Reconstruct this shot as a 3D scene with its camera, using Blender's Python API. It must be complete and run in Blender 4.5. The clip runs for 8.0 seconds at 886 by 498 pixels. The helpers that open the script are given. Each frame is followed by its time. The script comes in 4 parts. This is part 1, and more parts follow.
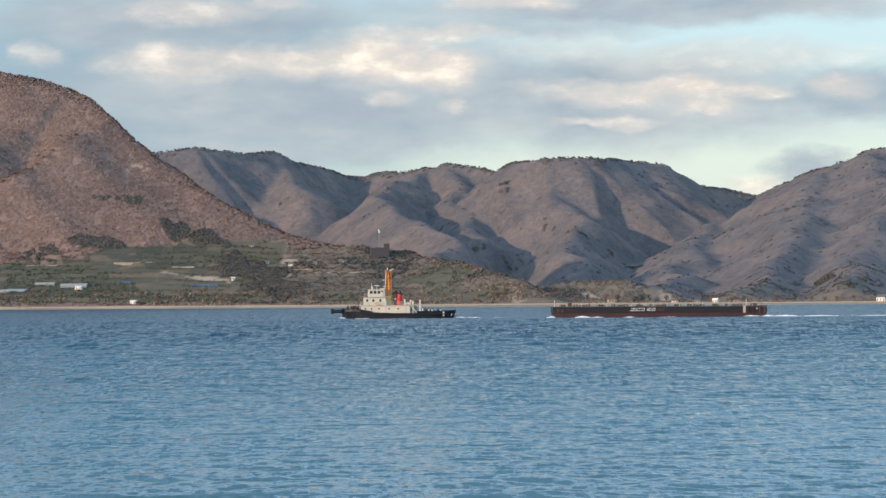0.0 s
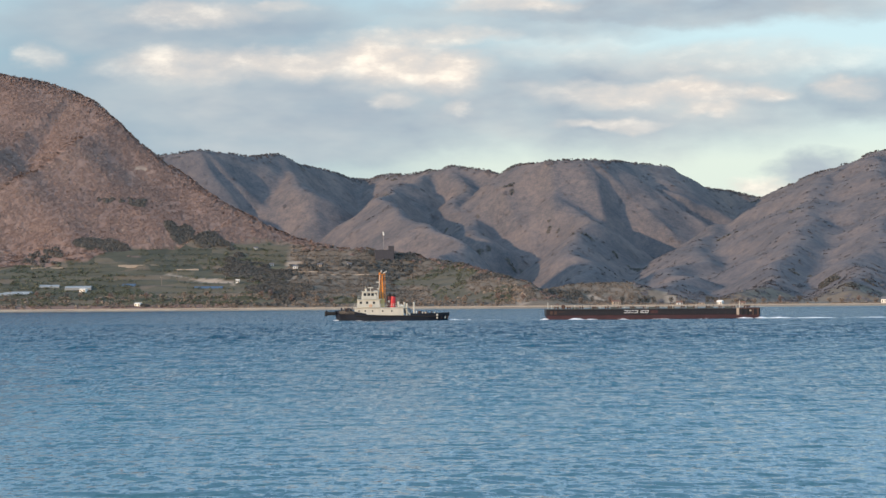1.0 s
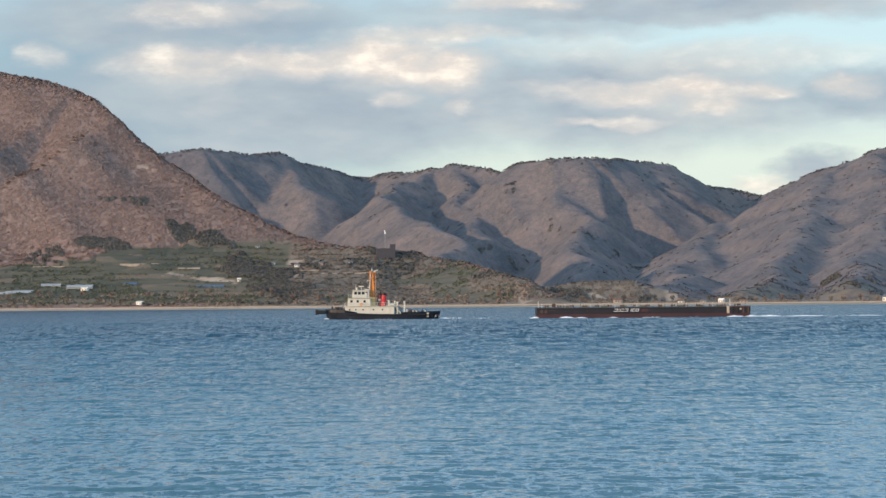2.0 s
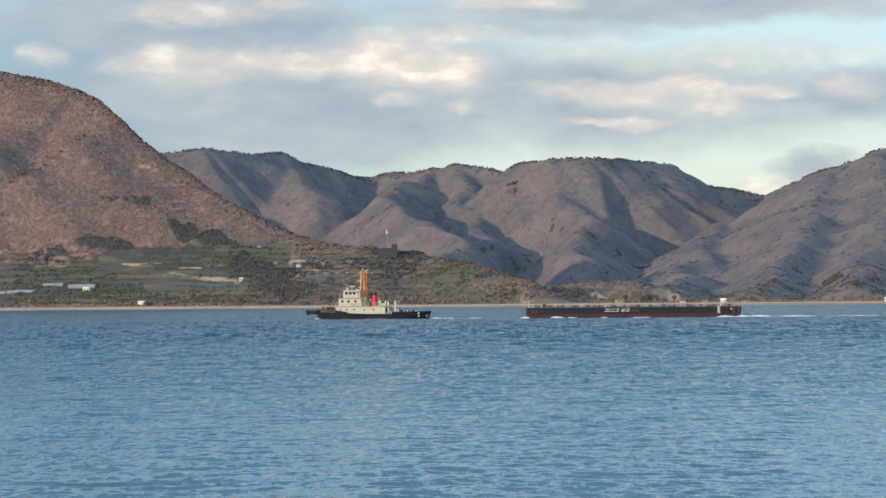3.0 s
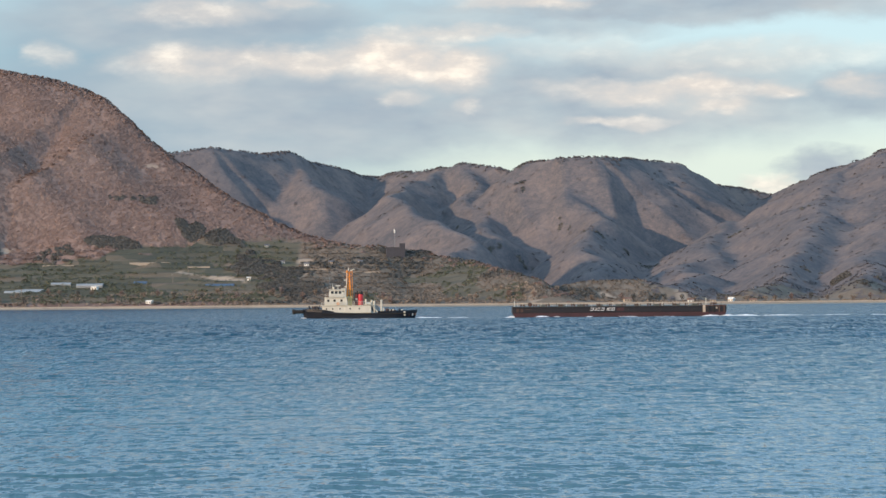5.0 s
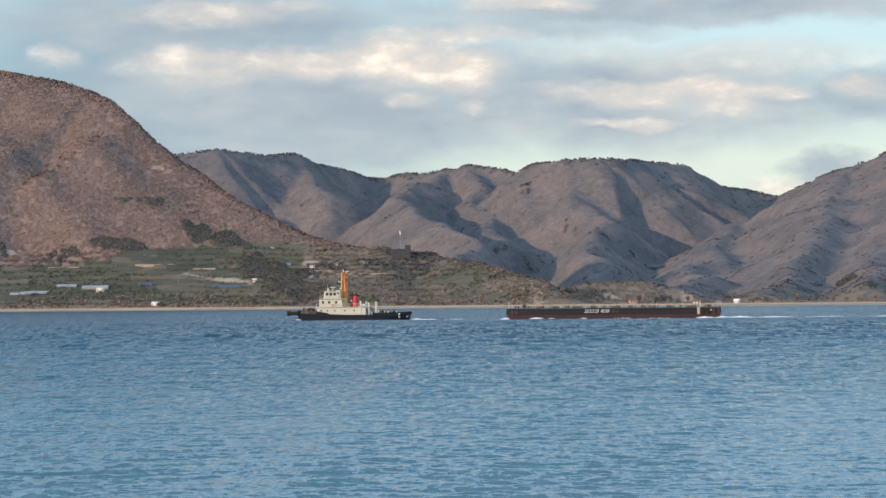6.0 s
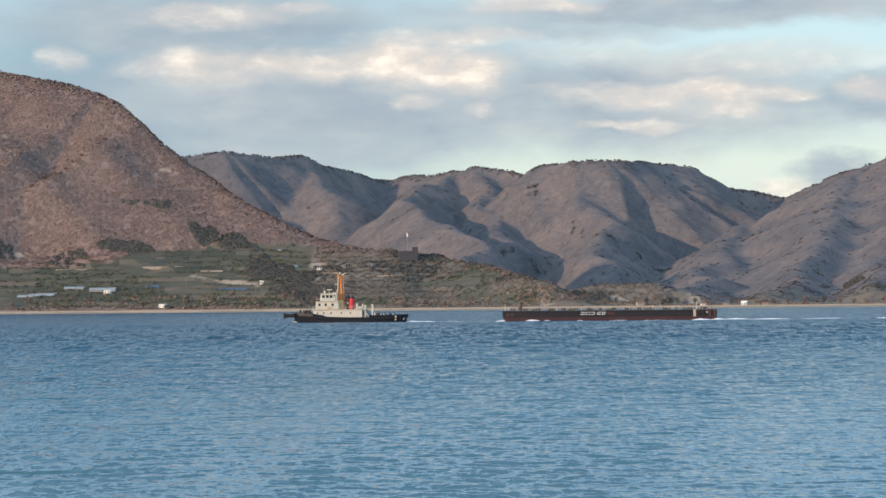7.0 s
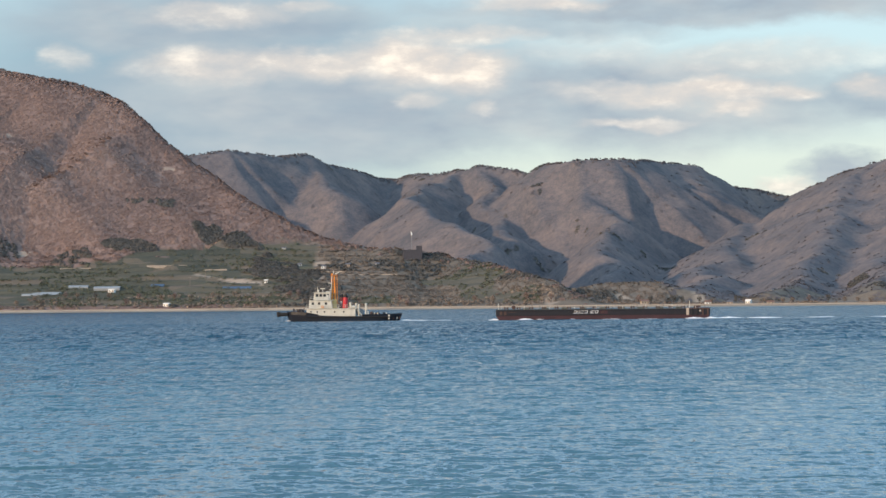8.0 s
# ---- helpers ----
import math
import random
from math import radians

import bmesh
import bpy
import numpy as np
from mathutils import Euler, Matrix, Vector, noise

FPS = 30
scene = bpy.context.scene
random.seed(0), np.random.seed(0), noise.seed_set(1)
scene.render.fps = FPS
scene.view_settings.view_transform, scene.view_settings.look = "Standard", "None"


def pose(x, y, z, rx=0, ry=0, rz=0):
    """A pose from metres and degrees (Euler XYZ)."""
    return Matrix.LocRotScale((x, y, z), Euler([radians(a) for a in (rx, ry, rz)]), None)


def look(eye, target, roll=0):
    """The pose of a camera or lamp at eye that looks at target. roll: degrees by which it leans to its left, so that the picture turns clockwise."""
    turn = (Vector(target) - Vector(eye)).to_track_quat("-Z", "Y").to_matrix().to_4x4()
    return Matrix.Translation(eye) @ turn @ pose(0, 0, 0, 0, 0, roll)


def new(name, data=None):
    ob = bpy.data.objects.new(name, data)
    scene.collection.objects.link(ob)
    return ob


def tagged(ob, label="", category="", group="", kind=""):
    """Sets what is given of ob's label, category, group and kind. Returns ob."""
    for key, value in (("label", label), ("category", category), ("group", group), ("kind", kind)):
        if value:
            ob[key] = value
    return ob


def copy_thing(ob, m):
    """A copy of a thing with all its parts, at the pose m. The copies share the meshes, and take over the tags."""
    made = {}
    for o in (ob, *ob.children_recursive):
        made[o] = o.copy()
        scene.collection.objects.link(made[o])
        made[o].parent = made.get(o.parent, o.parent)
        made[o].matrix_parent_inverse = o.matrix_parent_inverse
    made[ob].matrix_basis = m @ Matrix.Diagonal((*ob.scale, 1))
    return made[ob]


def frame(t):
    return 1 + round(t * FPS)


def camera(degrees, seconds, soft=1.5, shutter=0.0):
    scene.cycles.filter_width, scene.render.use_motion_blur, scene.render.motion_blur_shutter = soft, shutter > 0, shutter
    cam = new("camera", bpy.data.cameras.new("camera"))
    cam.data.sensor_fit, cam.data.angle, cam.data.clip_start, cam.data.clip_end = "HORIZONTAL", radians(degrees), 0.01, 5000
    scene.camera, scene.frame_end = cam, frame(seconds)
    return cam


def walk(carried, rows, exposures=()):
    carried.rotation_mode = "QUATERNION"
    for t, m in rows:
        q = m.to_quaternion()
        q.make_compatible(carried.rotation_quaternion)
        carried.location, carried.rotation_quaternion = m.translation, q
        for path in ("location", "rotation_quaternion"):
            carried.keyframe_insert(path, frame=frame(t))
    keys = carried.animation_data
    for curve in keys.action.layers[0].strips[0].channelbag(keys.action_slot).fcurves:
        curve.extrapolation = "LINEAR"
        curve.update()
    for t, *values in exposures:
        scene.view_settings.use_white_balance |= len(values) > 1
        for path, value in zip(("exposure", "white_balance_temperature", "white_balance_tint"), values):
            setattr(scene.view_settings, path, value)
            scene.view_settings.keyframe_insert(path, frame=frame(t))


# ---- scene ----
cam = camera(20.0, 8.0, soft=1.5)
EYE = (0.0, 0.0, 4.4)


def aim(turn, tilt, roll):
    a, b = radians(turn), radians(tilt)
    way = Vector((-math.sin(a) * math.cos(b), math.cos(a) * math.cos(b), math.sin(b)))
    return look(EYE, Vector(EYE) + way * 100, roll)


# seconds, turn to the left, upward tilt, roll (degrees)
walk(cam, [(t, aim(a, b, c)) for t, a, b, c in [
    (0.0, 0.000, 1.205, -0.385), (0.5, 0.073, 1.250, -0.40), (1.0, 0.102, 1.256, -0.44), (1.5, 0.122, 1.228, -0.49),
    (3.0, 0.178, 1.216, -0.45), (3.5, 0.190, 1.221, -0.43), (4.0, 0.237, 1.216, -0.46), (4.5, 0.299, 1.192, -0.49),
    (6.0, 0.482, 1.237, -0.48), (6.5, 0.567, 1.267, -0.52), (7.0, 0.645, 1.286, -0.52), (7.5, 0.694, 1.293, -0.50),
    (8.0, 0.742, 1.256, -0.54)]])

# ---- light ----
SUN_UP, SUN_AZ = 12.5, 230.0       # degrees; azimuth clockwise from +y
world = bpy.data.worlds.new("world")
scene.world = world
world.use_nodes = True
wn = world.node_tree
wn.nodes.clear()
sky = wn.nodes.new("ShaderNodeTexSky")
sky.sky_type = "NISHITA"
sky.sun_disc = False
sky.sun_elevation = radians(SUN_UP)
sky.sun_rotation = radians(SUN_AZ)
sky.air_density, sky.dust_density, sky.ozone_density = 1.0, 0.6, 1.5
wbg = wn.nodes.new("ShaderNodeBackground")
wbg.inputs["Strength"].default_value = 0.15
wout = wn.nodes.new("ShaderNodeOutputWorld")
# broken grey cloud over the whole sky
wco = wn.nodes.new("ShaderNodeTexCoord")
wmap = wn.nodes.new("ShaderNodeMapping")
wmap.inputs["Scale"].default_value = (1.0, 1.0, 3.0)
wcloud = wn.nodes.new("ShaderNodeTexNoise")
wcloud.inputs["Scale"].default_value = 2.6
wcloud.inputs["Detail"].default_value = 5.0
wramp = wn.nodes.new("ShaderNodeValToRGB")
wramp.color_ramp.elements[0].position, wramp.color_ramp.elements[1].position = 0.36, 0.62
wmix = wn.nodes.new("ShaderNodeMix")
wmix.data_type = "RGBA"
wmix.inputs[7].default_value = (5.5, 8.3, 11.5, 1.0)
wn.links.new(wco.outputs["Generated"], wmap.inputs[0])
wn.links.new(wmap.outputs[0], wcloud.inputs["Vector"])
wn.links.new(wcloud.outputs["Fac"], wramp.inputs[0])
wn.links.new(wramp.outputs[0], wmix.inputs[0])
wn.links.new(sky.outputs[0], wmix.inputs[6])
wn.links.new(wmix.outputs[2], wbg.inputs[0])
wn.links.new(wbg.outputs[0], wout.inputs[0])

sun_data = bpy.data.lights.new("sun", "SUN")
sun_data.energy, sun_data.angle, sun_data.color = 3.6, radians(0.6), (1.0, 0.69, 0.43)
sun = new("sun", sun_data)
az, up = radians(SUN_AZ), radians(SUN_UP)
sun_from = Vector((math.sin(az) * math.cos(up), math.cos(az) * math.cos(up), math.sin(up)))
sun.matrix_world = look(sun_from * 900, (0, 0, 0))
scene.view_settings.exposure = 0.0


# ---- materials ----
class Nodes:
    """Short hand for a material's node tree."""

    def __init__(self, name):
        self.m = bpy.data.materials.new(name)
        self.m.use_nodes = True
        self.t = self.m.node_tree
        self.b = self.t.nodes["Principled BSDF"]
        self.out = self.t.nodes["Material Output"]

    def n(self, node_kind, **props):
        node = self.t.nodes.new("ShaderNode" + node_kind)
        for k, v in props.items():
            if k == "op":
                node.operation = v
            elif k == "kind":
                node.data_type = v
        return node

    def put(self, a, b):
        self.t.links.new(a, b)

    def set(self, socket, v):
        if hasattr(v, "is_output"):
            self.put(v, socket)
        else:
            socket.default_value = v

    def math(self, op, a, b=0.0, clamp=False):
        node = self.n("Math", op=op)
        node.use_clamp = clamp
        self.set(node.inputs[0], a)
        self.set(node.inputs[1], b)
        return node.outputs[0]

    def coords(self, scale=(1, 1, 1), space="Object"):
        c = self.n("TexCoord")
        mp = self.n("Mapping")
        mp.inputs["Scale"].default_value = scale
        self.put(c.outputs[space], mp.inputs[0])
        return mp.outputs[0]

    def noise(self, co, scale, detail=4.0, rough=0.55):
        node = self.n("TexNoise")
        self.put(co, node.inputs["Vector"])
        node.inputs["Scale"].default_value = scale
        node.inputs["Detail"].default_value = detail
        node.inputs["Roughness"].default_value = rough
        return node.outputs["Fac"]

    def ramp(self, fac, stops):
        node = self.n("ValToRGB")
        els = node.color_ramp.elements
        while len(els) < len(stops):
            els.new(0.5)
        for e, (p, c) in zip(els, stops):
            e.position, e.color = p, (*c, 1) if len(c) == 3 else c
        self.put(fac, node.inputs[0])
        return node.outputs[0]

    def mix(self, fac, a, b):
        node = self.n("Mix", kind="RGBA")
        self.set(node.inputs[0], fac)
        self.set(node.inputs[6], (*a, 1) if isinstance(a, tuple) else a)
        self.set(node.inputs[7], (*b, 1) if isinstance(b, tuple) else b)
        return node.outputs[2]

    def bump(self, height, strength, distance):
        node = self.n("Bump")
        node.inputs["Strength"].default_value = strength
        node.inputs["Distance"].default_value = distance
        self.put(height, node.inputs["Height"])
        self.put(node.outputs[0], self.b.inputs["Normal"])


def paint(name, colour, rough=0.5, metal=0.0, wear=0.25, scale=1.5, rust=(0.16, 0.07, 0.035), amount=0.35):
    """Painted or bare surface with grain, dirt and a little rust."""
    k = Nodes(name)
    co = k.coords()
    big = k.noise(co, scale, 5)
    fine = k.noise(k.coords((1, 1, 0.25)), scale * 5, 4)
    dark = tuple(c * (1 - wear) for c in colour)
    c1 = k.mix(big, dark, tuple(min(1, c * (1 + wear * 0.5)) for c in colour))
    spot = k.ramp(fine, [(0.62 - amount * 0.1, (0, 0, 0)), (0.78, (1, 1, 1))])
    k.put(k.mix(k.math("MULTIPLY", spot, amount), c1, rust), k.b.inputs["Base Color"])
    k.b.inputs["Roughness"].default_value = rough
    k.b.inputs["Metallic"].default_value = metal
    k.bump(fine, 0.15, 0.02)
    return k.m


def water_material():
    k = Nodes("sea_water")
    co = k.coords((1, 1, 1))
    small = k.noise(k.coords((1.0, 0.8, 1)), 3.2, 3, 0.6)
    mid = k.noise(k.coords((1.0, 0.75, 1)), 1.1, 3, 0.6)
    wind = k.noise(k.coords((0.4, 1, 1)), 0.012, 3, 0.55)
    gust = k.math("MULTIPLY_ADD", wind, 0.9)
    k.t.nodes[-1].inputs[2].default_value = 0.25
    streak = k.noise(k.coords((1.5, 0.24, 1)), 1.0, 2, 0.6)
    mid = k.math("ADD", mid, k.math("MULTIPLY", streak, 0.9))
    both = k.math("ADD", k.math("MULTIPLY", small, 0.45), k.math("MULTIPLY", mid, 1.0))
    # calmer close to the beach
    lee = k.n("MapRange")
    sep = k.n("SeparateXYZ")
    k.put(co, sep.inputs[0])
    k.put(sep.outputs["Y"], lee.inputs[0])
    for i, v in ((1, 60.0), (2, 190.0), (3, 0.20), (4, 1.0)):
        lee.inputs[i].default_value = v
    # short steep wavelets: crests lie across the wind, each one a small facet
    def chop(sx, sy, scale, y0, y1, y2, y3):
        n = k.n("TexNoise")
        k.put(k.coords((sx, sy, 1)), n.inputs["Vector"])
        n.inputs["Scale"].default_value, n.inputs["Detail"].default_value, n.inputs["Roughness"].default_value = scale, 3.0, 0.7
        up, down = k.n("MapRange"), k.n("MapRange")
        for node, a, b, lo, hi in ((up, y0, y1, 0.0, 1.0), (down, y2, y3, 1.0, 0.0)):
            k.put(sep.outputs["Y"], node.inputs[0])
            for i, v in ((1, a), (2, b), (3, lo), (4, hi)):
                node.inputs[i].default_value = v
        return k.math("MULTIPLY", k.math("SUBTRACT", n.outputs["Fac"], 0.5), k.math("MULTIPLY", up.outputs[0], down.outputs[0]))

    facets = k.math("ADD", k.math("MULTIPLY", chop(3.4, 1.2, 1.0, 0, 1, 70, 190), 0.45),
                    k.math("ADD", k.math("MULTIPLY", chop(2.6, 0.30, 1.0, 60, 150, 260, 460), 0.85),
                           k.math("MULTIPLY", chop(1.7, 0.065, 1.0, 200, 360, 2000, 2200), 1.6)))
    near = k.n("MapRange")
    k.put(sep.outputs["Y"], near.inputs[0])
    for i, v in ((1, 110.0), (2, 220.0), (3, 1.0), (4, 0.0)):
        near.inputs[i].default_value = v
    slick = k.noise(k.coords((0.11, 0.55, 1)), 1.0, 3, 0.6)
    facets = k.math("SUBTRACT", facets, k.math("MULTIPLY", k.math("MULTIPLY", k.math("SUBTRACT", slick, 0.58, True), 1.6), near.outputs[0]))
    facets = k.math("MULTIPLY", facets, k.math("MULTIPLY_ADD", gust, 1.35))
    k.t.nodes[-1].inputs[2].default_value = 0.1
    # seen this low, the slopes that face the beach hide the backs of the waves
    lean = k.n("MapRange")
    k.put(sep.outputs["Y"], lean.inputs[0])
    for i, v in ((1, 60.0), (2, 420.0), (3, -0.03), (4, -0.118)):
        lean.inputs[i].default_value = v
    tilt = k.n("CombineXYZ")
    k.put(k.math("ADD", facets, lean.outputs[0]), tilt.inputs[1])
    geo = k.n("NewGeometry")
    slope = k.n("VectorMath", op="ADD")
    k.put(geo.outputs["Normal"], slope.inputs[0])
    k.put(tilt.outputs[0], slope.inputs[1])
    unit = k.n("VectorMath", op="NORMALIZE")
    k.put(slope.outputs[0], unit.inputs[0])
    k.bump(k.math("MULTIPLY", k.math("MULTIPLY", both, gust), lee.outputs[0]), 1.0, 0.5)
    k.put(unit.outputs[0], k.b.inputs["Normal"].links[0].from_node.inputs["Normal"])
    # paler towards the near beach, darker blue farther out
    offing = k.n("MapRange")
    k.put(k.math("ADD", sep.outputs["Y"], k.math("MULTIPLY", wind, 90.0)), offing.inputs[0])
    offing.inputs[1].default_value, offing.inputs[2].default_value = 60.0, 420.0
    col = k.ramp(offing.outputs[0], [(0.0, (0.078, 0.160, 0.180)), (0.22, (0.038, 0.130, 0.162)), (0.5, (0.008, 0.074, 0.115)), (1.0, (0.002, 0.032, 0.060))])
    k.put(k.mix(k.math("MULTIPLY", wind, 0.4), col, (0.010, 0.080, 0.150)), k.b.inputs["Base Color"])
    far = k.n("MapRange")
    k.put(sep.outputs["Y"], far.inputs[0])
    for i, v in ((1, 110.0), (2, 600.0), (3, 0.08), (4, 0.22)):
        far.inputs[i].default_value = v
    k.put(far.outputs[0], k.b.inputs["Roughness"])
    k.b.inputs["IOR"].default_value = 1.333
    return k.m


def woods_material(name, dark, mid, light, size=90.0):
    k = Nodes(name)
    co = k.coords()
    a = k.noise(co, 1 / size, 4, 0.6)
    b = k.noise(co, 1 / 7.0, 2, 0.6)
    f = k.math("ADD", k.math("MULTIPLY", a, 0.55), k.math("MULTIPLY", b, 0.45))
    k.put(k.ramp(f, [(0.34, dark), (0.5, mid), (0.66, light)]), k.b.inputs["Base Color"])
    k.b.inputs["Roughness"].default_value = 0.9
    k.b.inputs["Specular IOR Level"].default_value = 0.1
    # thin twigs and leaves let some of the light through
    tr = k.n("BsdfTranslucent")
    k.put(k.b.inputs["Base Color"].links[0].from_socket, tr.inputs["Color"])
    both = k.n("MixShader")
    both.inputs[0].default_value = 0.2
    k.put(k.b.outputs[0], both.inputs[1])
    k.put(tr.outputs[0], both.inputs[2])
    k.put(both.outputs[0], k.out.inputs[0])
    return k.m


def ground_material():
    """Leaf litter and scrub, with terraced fields and bare earth where the plan has them."""
    k = Nodes("hill_ground")
    co = k.coords()
    a = k.noise(co, 1 / 60.0, 5, 0.6)
    b = k.noise(co, 1 / 9.0, 4, 0.65)
    fine = k.noise(co, 1 / 3.2, 3, 0.65)
    f = k.math("ADD", k.math("MULTIPLY", a, 0.42), k.math("ADD", k.math("MULTIPLY", b, 0.33), k.math("MULTIPLY", fine, 0.25)))
    wild = k.ramp(f, [(0.36, (0.165, 0.116, 0.102)), (0.5, (0.225, 0.157, 0.133)), (0.64, (0.295, 0.207, 0.168))])
    # distance haze is painted into the ground as a cooler grey
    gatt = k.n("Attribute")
    gatt.attribute_name = "haze_tint"
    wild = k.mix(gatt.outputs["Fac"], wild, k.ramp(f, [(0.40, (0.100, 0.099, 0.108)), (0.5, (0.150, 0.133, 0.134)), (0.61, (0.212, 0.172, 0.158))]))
    vatt = k.n("Attribute")
    vatt.attribute_name = "grove_shade"
    satt = k.n("Attribute")
    satt.attribute_name = "scrub"
    wild = k.mix(satt.outputs["Fac"], wild, k.ramp(f, [(0.36, (0.125, 0.110, 0.092)), (0.5, (0.175, 0.147, 0.118)), (0.64, (0.235, 0.187, 0.148))]))
    vor = k.n("TexVoronoi")
    k.put(k.coords((1 / 46.0, 1 / 13.0, 0.0)), vor.inputs["Vector"])
    vor.inputs["Scale"].default_value = 1.0
    sep = k.n("SeparateColor")
    k.put(vor.outputs["Color"], sep.inputs[0])
    plot = k.ramp(sep.outputs[0], [(0.0, (0.085, 0.085, 0.068)), (0.3, (0.125, 0.115, 0.088)), (0.5, (0.075, 0.078, 0.065)),
                                   (0.7, (0.15, 0.13, 0.10)), (0.85, (0.19, 0.145, 0.115)), (1.0, (0.105, 0.11, 0.078))])
    plot = k.mix(k.math("MULTIPLY", b, 0.55), plot, (0.075, 0.078, 0.056))
    att = k.n("Attribute")
    att.attribute_name = "field"
    col = k.mix(att.outputs["Fac"], wild, plot)
    att2 = k.n("Attribute")
    att2.attribute_name = "bare"
    bare = k.mix(b, (0.30, 0.235, 0.18), (0.44, 0.36, 0.285))
    # dark floor under the conifers, with the gully's shade painted in
    col = k.mix(vatt.outputs["Fac"], col, k.mix(b, (0.095, 0.090, 0.084), (0.145, 0.125, 0.108)))
    k.put(k.mix(att2.outputs["Fac"], col, bare), k.b.inputs["Base Color"])
    k.b.inputs["Roughness"].default_value = 0.95
    k.b.inputs["Specular IOR Level"].default_value = 0.1
    k.bump(k.math("ADD", b, k.math("MULTIPLY", fine, 0.5)), 0.4, 1.6)
    return k.m


M_WATER = water_material()
M_GROUND = ground_material()
M_WOODS = woods_material("bare_woodland", (0.20, 0.142, 0.124), (0.26, 0.182, 0.154), (0.325, 0.23, 0.187))
# a greyer, bluer base colour that carries the haze of distance
M_HAZY_WOODS = woods_material("far_woodland_hazed", (0.118, 0.114, 0.122), (0.158, 0.144, 0.146), (0.205, 0.176, 0.169), 140)
M_CONIFER = woods_material("evergreen", (0.095, 0.092, 0.086), (0.128, 0.120, 0.107), (0.17, 0.148, 0.126), 50)
M_SHRUB = woods_material("field_shrub", (0.095, 0.105, 0.075), (0.13, 0.135, 0.09), (0.18, 0.17, 0.11), 30)
M_REED = woods_material("dry_scrub", (0.19, 0.15, 0.122), (0.28, 0.215, 0.165), (0.38, 0.295, 0.22), 25)
M_LOW = woods_material("olive_winter_scrub", (0.165, 0.138, 0.115), (0.215, 0.175, 0.140), (0.275, 0.217, 0.168), 35)
M_BARK = paint("bark", (0.10, 0.075, 0.058), 0.9, 0, 0.4, 2.0)
M_CONCRETE = paint("weathered_concrete", (0.34, 0.29, 0.235), 0.9, 0, 0.3, 0.12, (0.24, 0.21, 0.17), 0.5)
M_FIELDSTONE = paint("field_wall_stone", (0.38, 0.325, 0.265), 0.9, 0, 0.35, 0.25, (0.2, 0.17, 0.13), 0.6)
M_SAND = paint("beach_sand", (0.36, 0.29, 0.21), 0.95, 0, 0.3, 0.08, (0.20, 0.16, 0.12), 0.5)
M_PLASTER = paint("pale_plaster", (0.80, 0.78, 0.72), 0.8, 0, 0.15, 0.5, (0.4, 0.36, 0.3), 0.2)
M_PLASTER2 = paint("tan_plaster", (0.45, 0.37, 0.29), 0.8, 0, 0.2, 0.5)
M_TILE = paint("grey_roof_tile", (0.13, 0.13, 0.14), 0.55, 0, 0.3, 0.8)
M_TILE2 = paint("brown_roof_tile", (0.22, 0.12, 0.08), 0.6, 0, 0.3, 0.8)
M_DARKGLASS = paint("dark_glass", (0.02, 0.025, 0.03), 0.08, 0, 0.2, 1, (0.03, 0.03, 0.03), 0.1)
M_FILM = paint("greenhouse_film", (0.31, 0.325, 0.33), 0.45, 0, 0.3, 0.15, (0.3, 0.32, 0.3), 0.4)
M_BLUESHEET = paint("blue_sheet", (0.06, 0.11, 0.18), 0.6, 0, 0.3, 0.3, (0.03, 0.06, 0.12), 0.4)
M_TIMBER = paint("grey_timber", (0.22, 0.18, 0.15), 0.85, 0, 0.3, 1.0)
M_HULL = paint("black_hull_paint", (0.010, 0.014, 0.024), 0.45, 0, 0.4, 0.7, (0.06, 0.04, 0.03), 0.25)
M_BOOT = paint("dull_red_antifouling", (0.055, 0.019, 0.022), 0.65, 0, 0.6, 0.35, (0.03, 0.018, 0.018), 0.8)
M_BARGE = paint("black_brown_barge_paint", (0.014, 0.010, 0.011), 0.5, 0, 0.5, 0.35, (0.05, 0.022, 0.02), 0.4)
M_RUSTY = paint("rusty_steel", (0.085, 0.048, 0.038), 0.8, 0, 0.5, 0.8, (0.16, 0.09, 0.06), 0.5)
M_CREAM = paint("cream_ship_paint", (0.60, 0.575, 0.485), 0.45, 0, 0.15, 0.7, (0.45, 0.30, 0.18), 0.35)
M_ORANGE = paint("orange_mast_paint", (0.78, 0.27, 0.030), 0.45, 0, 0.2, 1.0, (0.35, 0.12, 0.03), 0.35)
M_YELLOW = paint("cream_yellow_paint", (0.66, 0.50, 0.20), 0.45, 0, 0.2, 1.0, (0.4, 0.25, 0.1), 0.3)
M_RED = paint("red_funnel_paint", (0.52, 0.025, 0.035), 0.45, 0, 0.2, 1.0, (0.12, 0.02, 0.02), 0.3)
# darkened copy of the funnel red, for the funnel in shadow
M_RED_SHADE = paint("red_funnel_paint_shade", (0.13, 0.018, 0.025), 0.5, 0, 0.3, 1.0)
M_SOOT = paint("sooty_black", (0.012, 0.012, 0.013), 0.7, 0, 0.3, 1.0)
# dark base colour that stands for the shade on the hilltop block
M_BLOCK_SHADE = paint("hilltop_block_shade", (0.062, 0.060, 0.070), 0.8, 0, 0.4, 0.5, (0.06, 0.05, 0.045), 0.4)
M_DECK = paint("deck_green_grey", (0.09, 0.10, 0.09), 0.8, 0, 0.4, 0.6, (0.17, 0.09, 0.06), 0.5)
M_RUBBER = paint("black_rubber", (0.015, 0.015, 0.015), 0.85, 0, 0.3, 3.0, (0.04, 0.04, 0.04), 0.3)
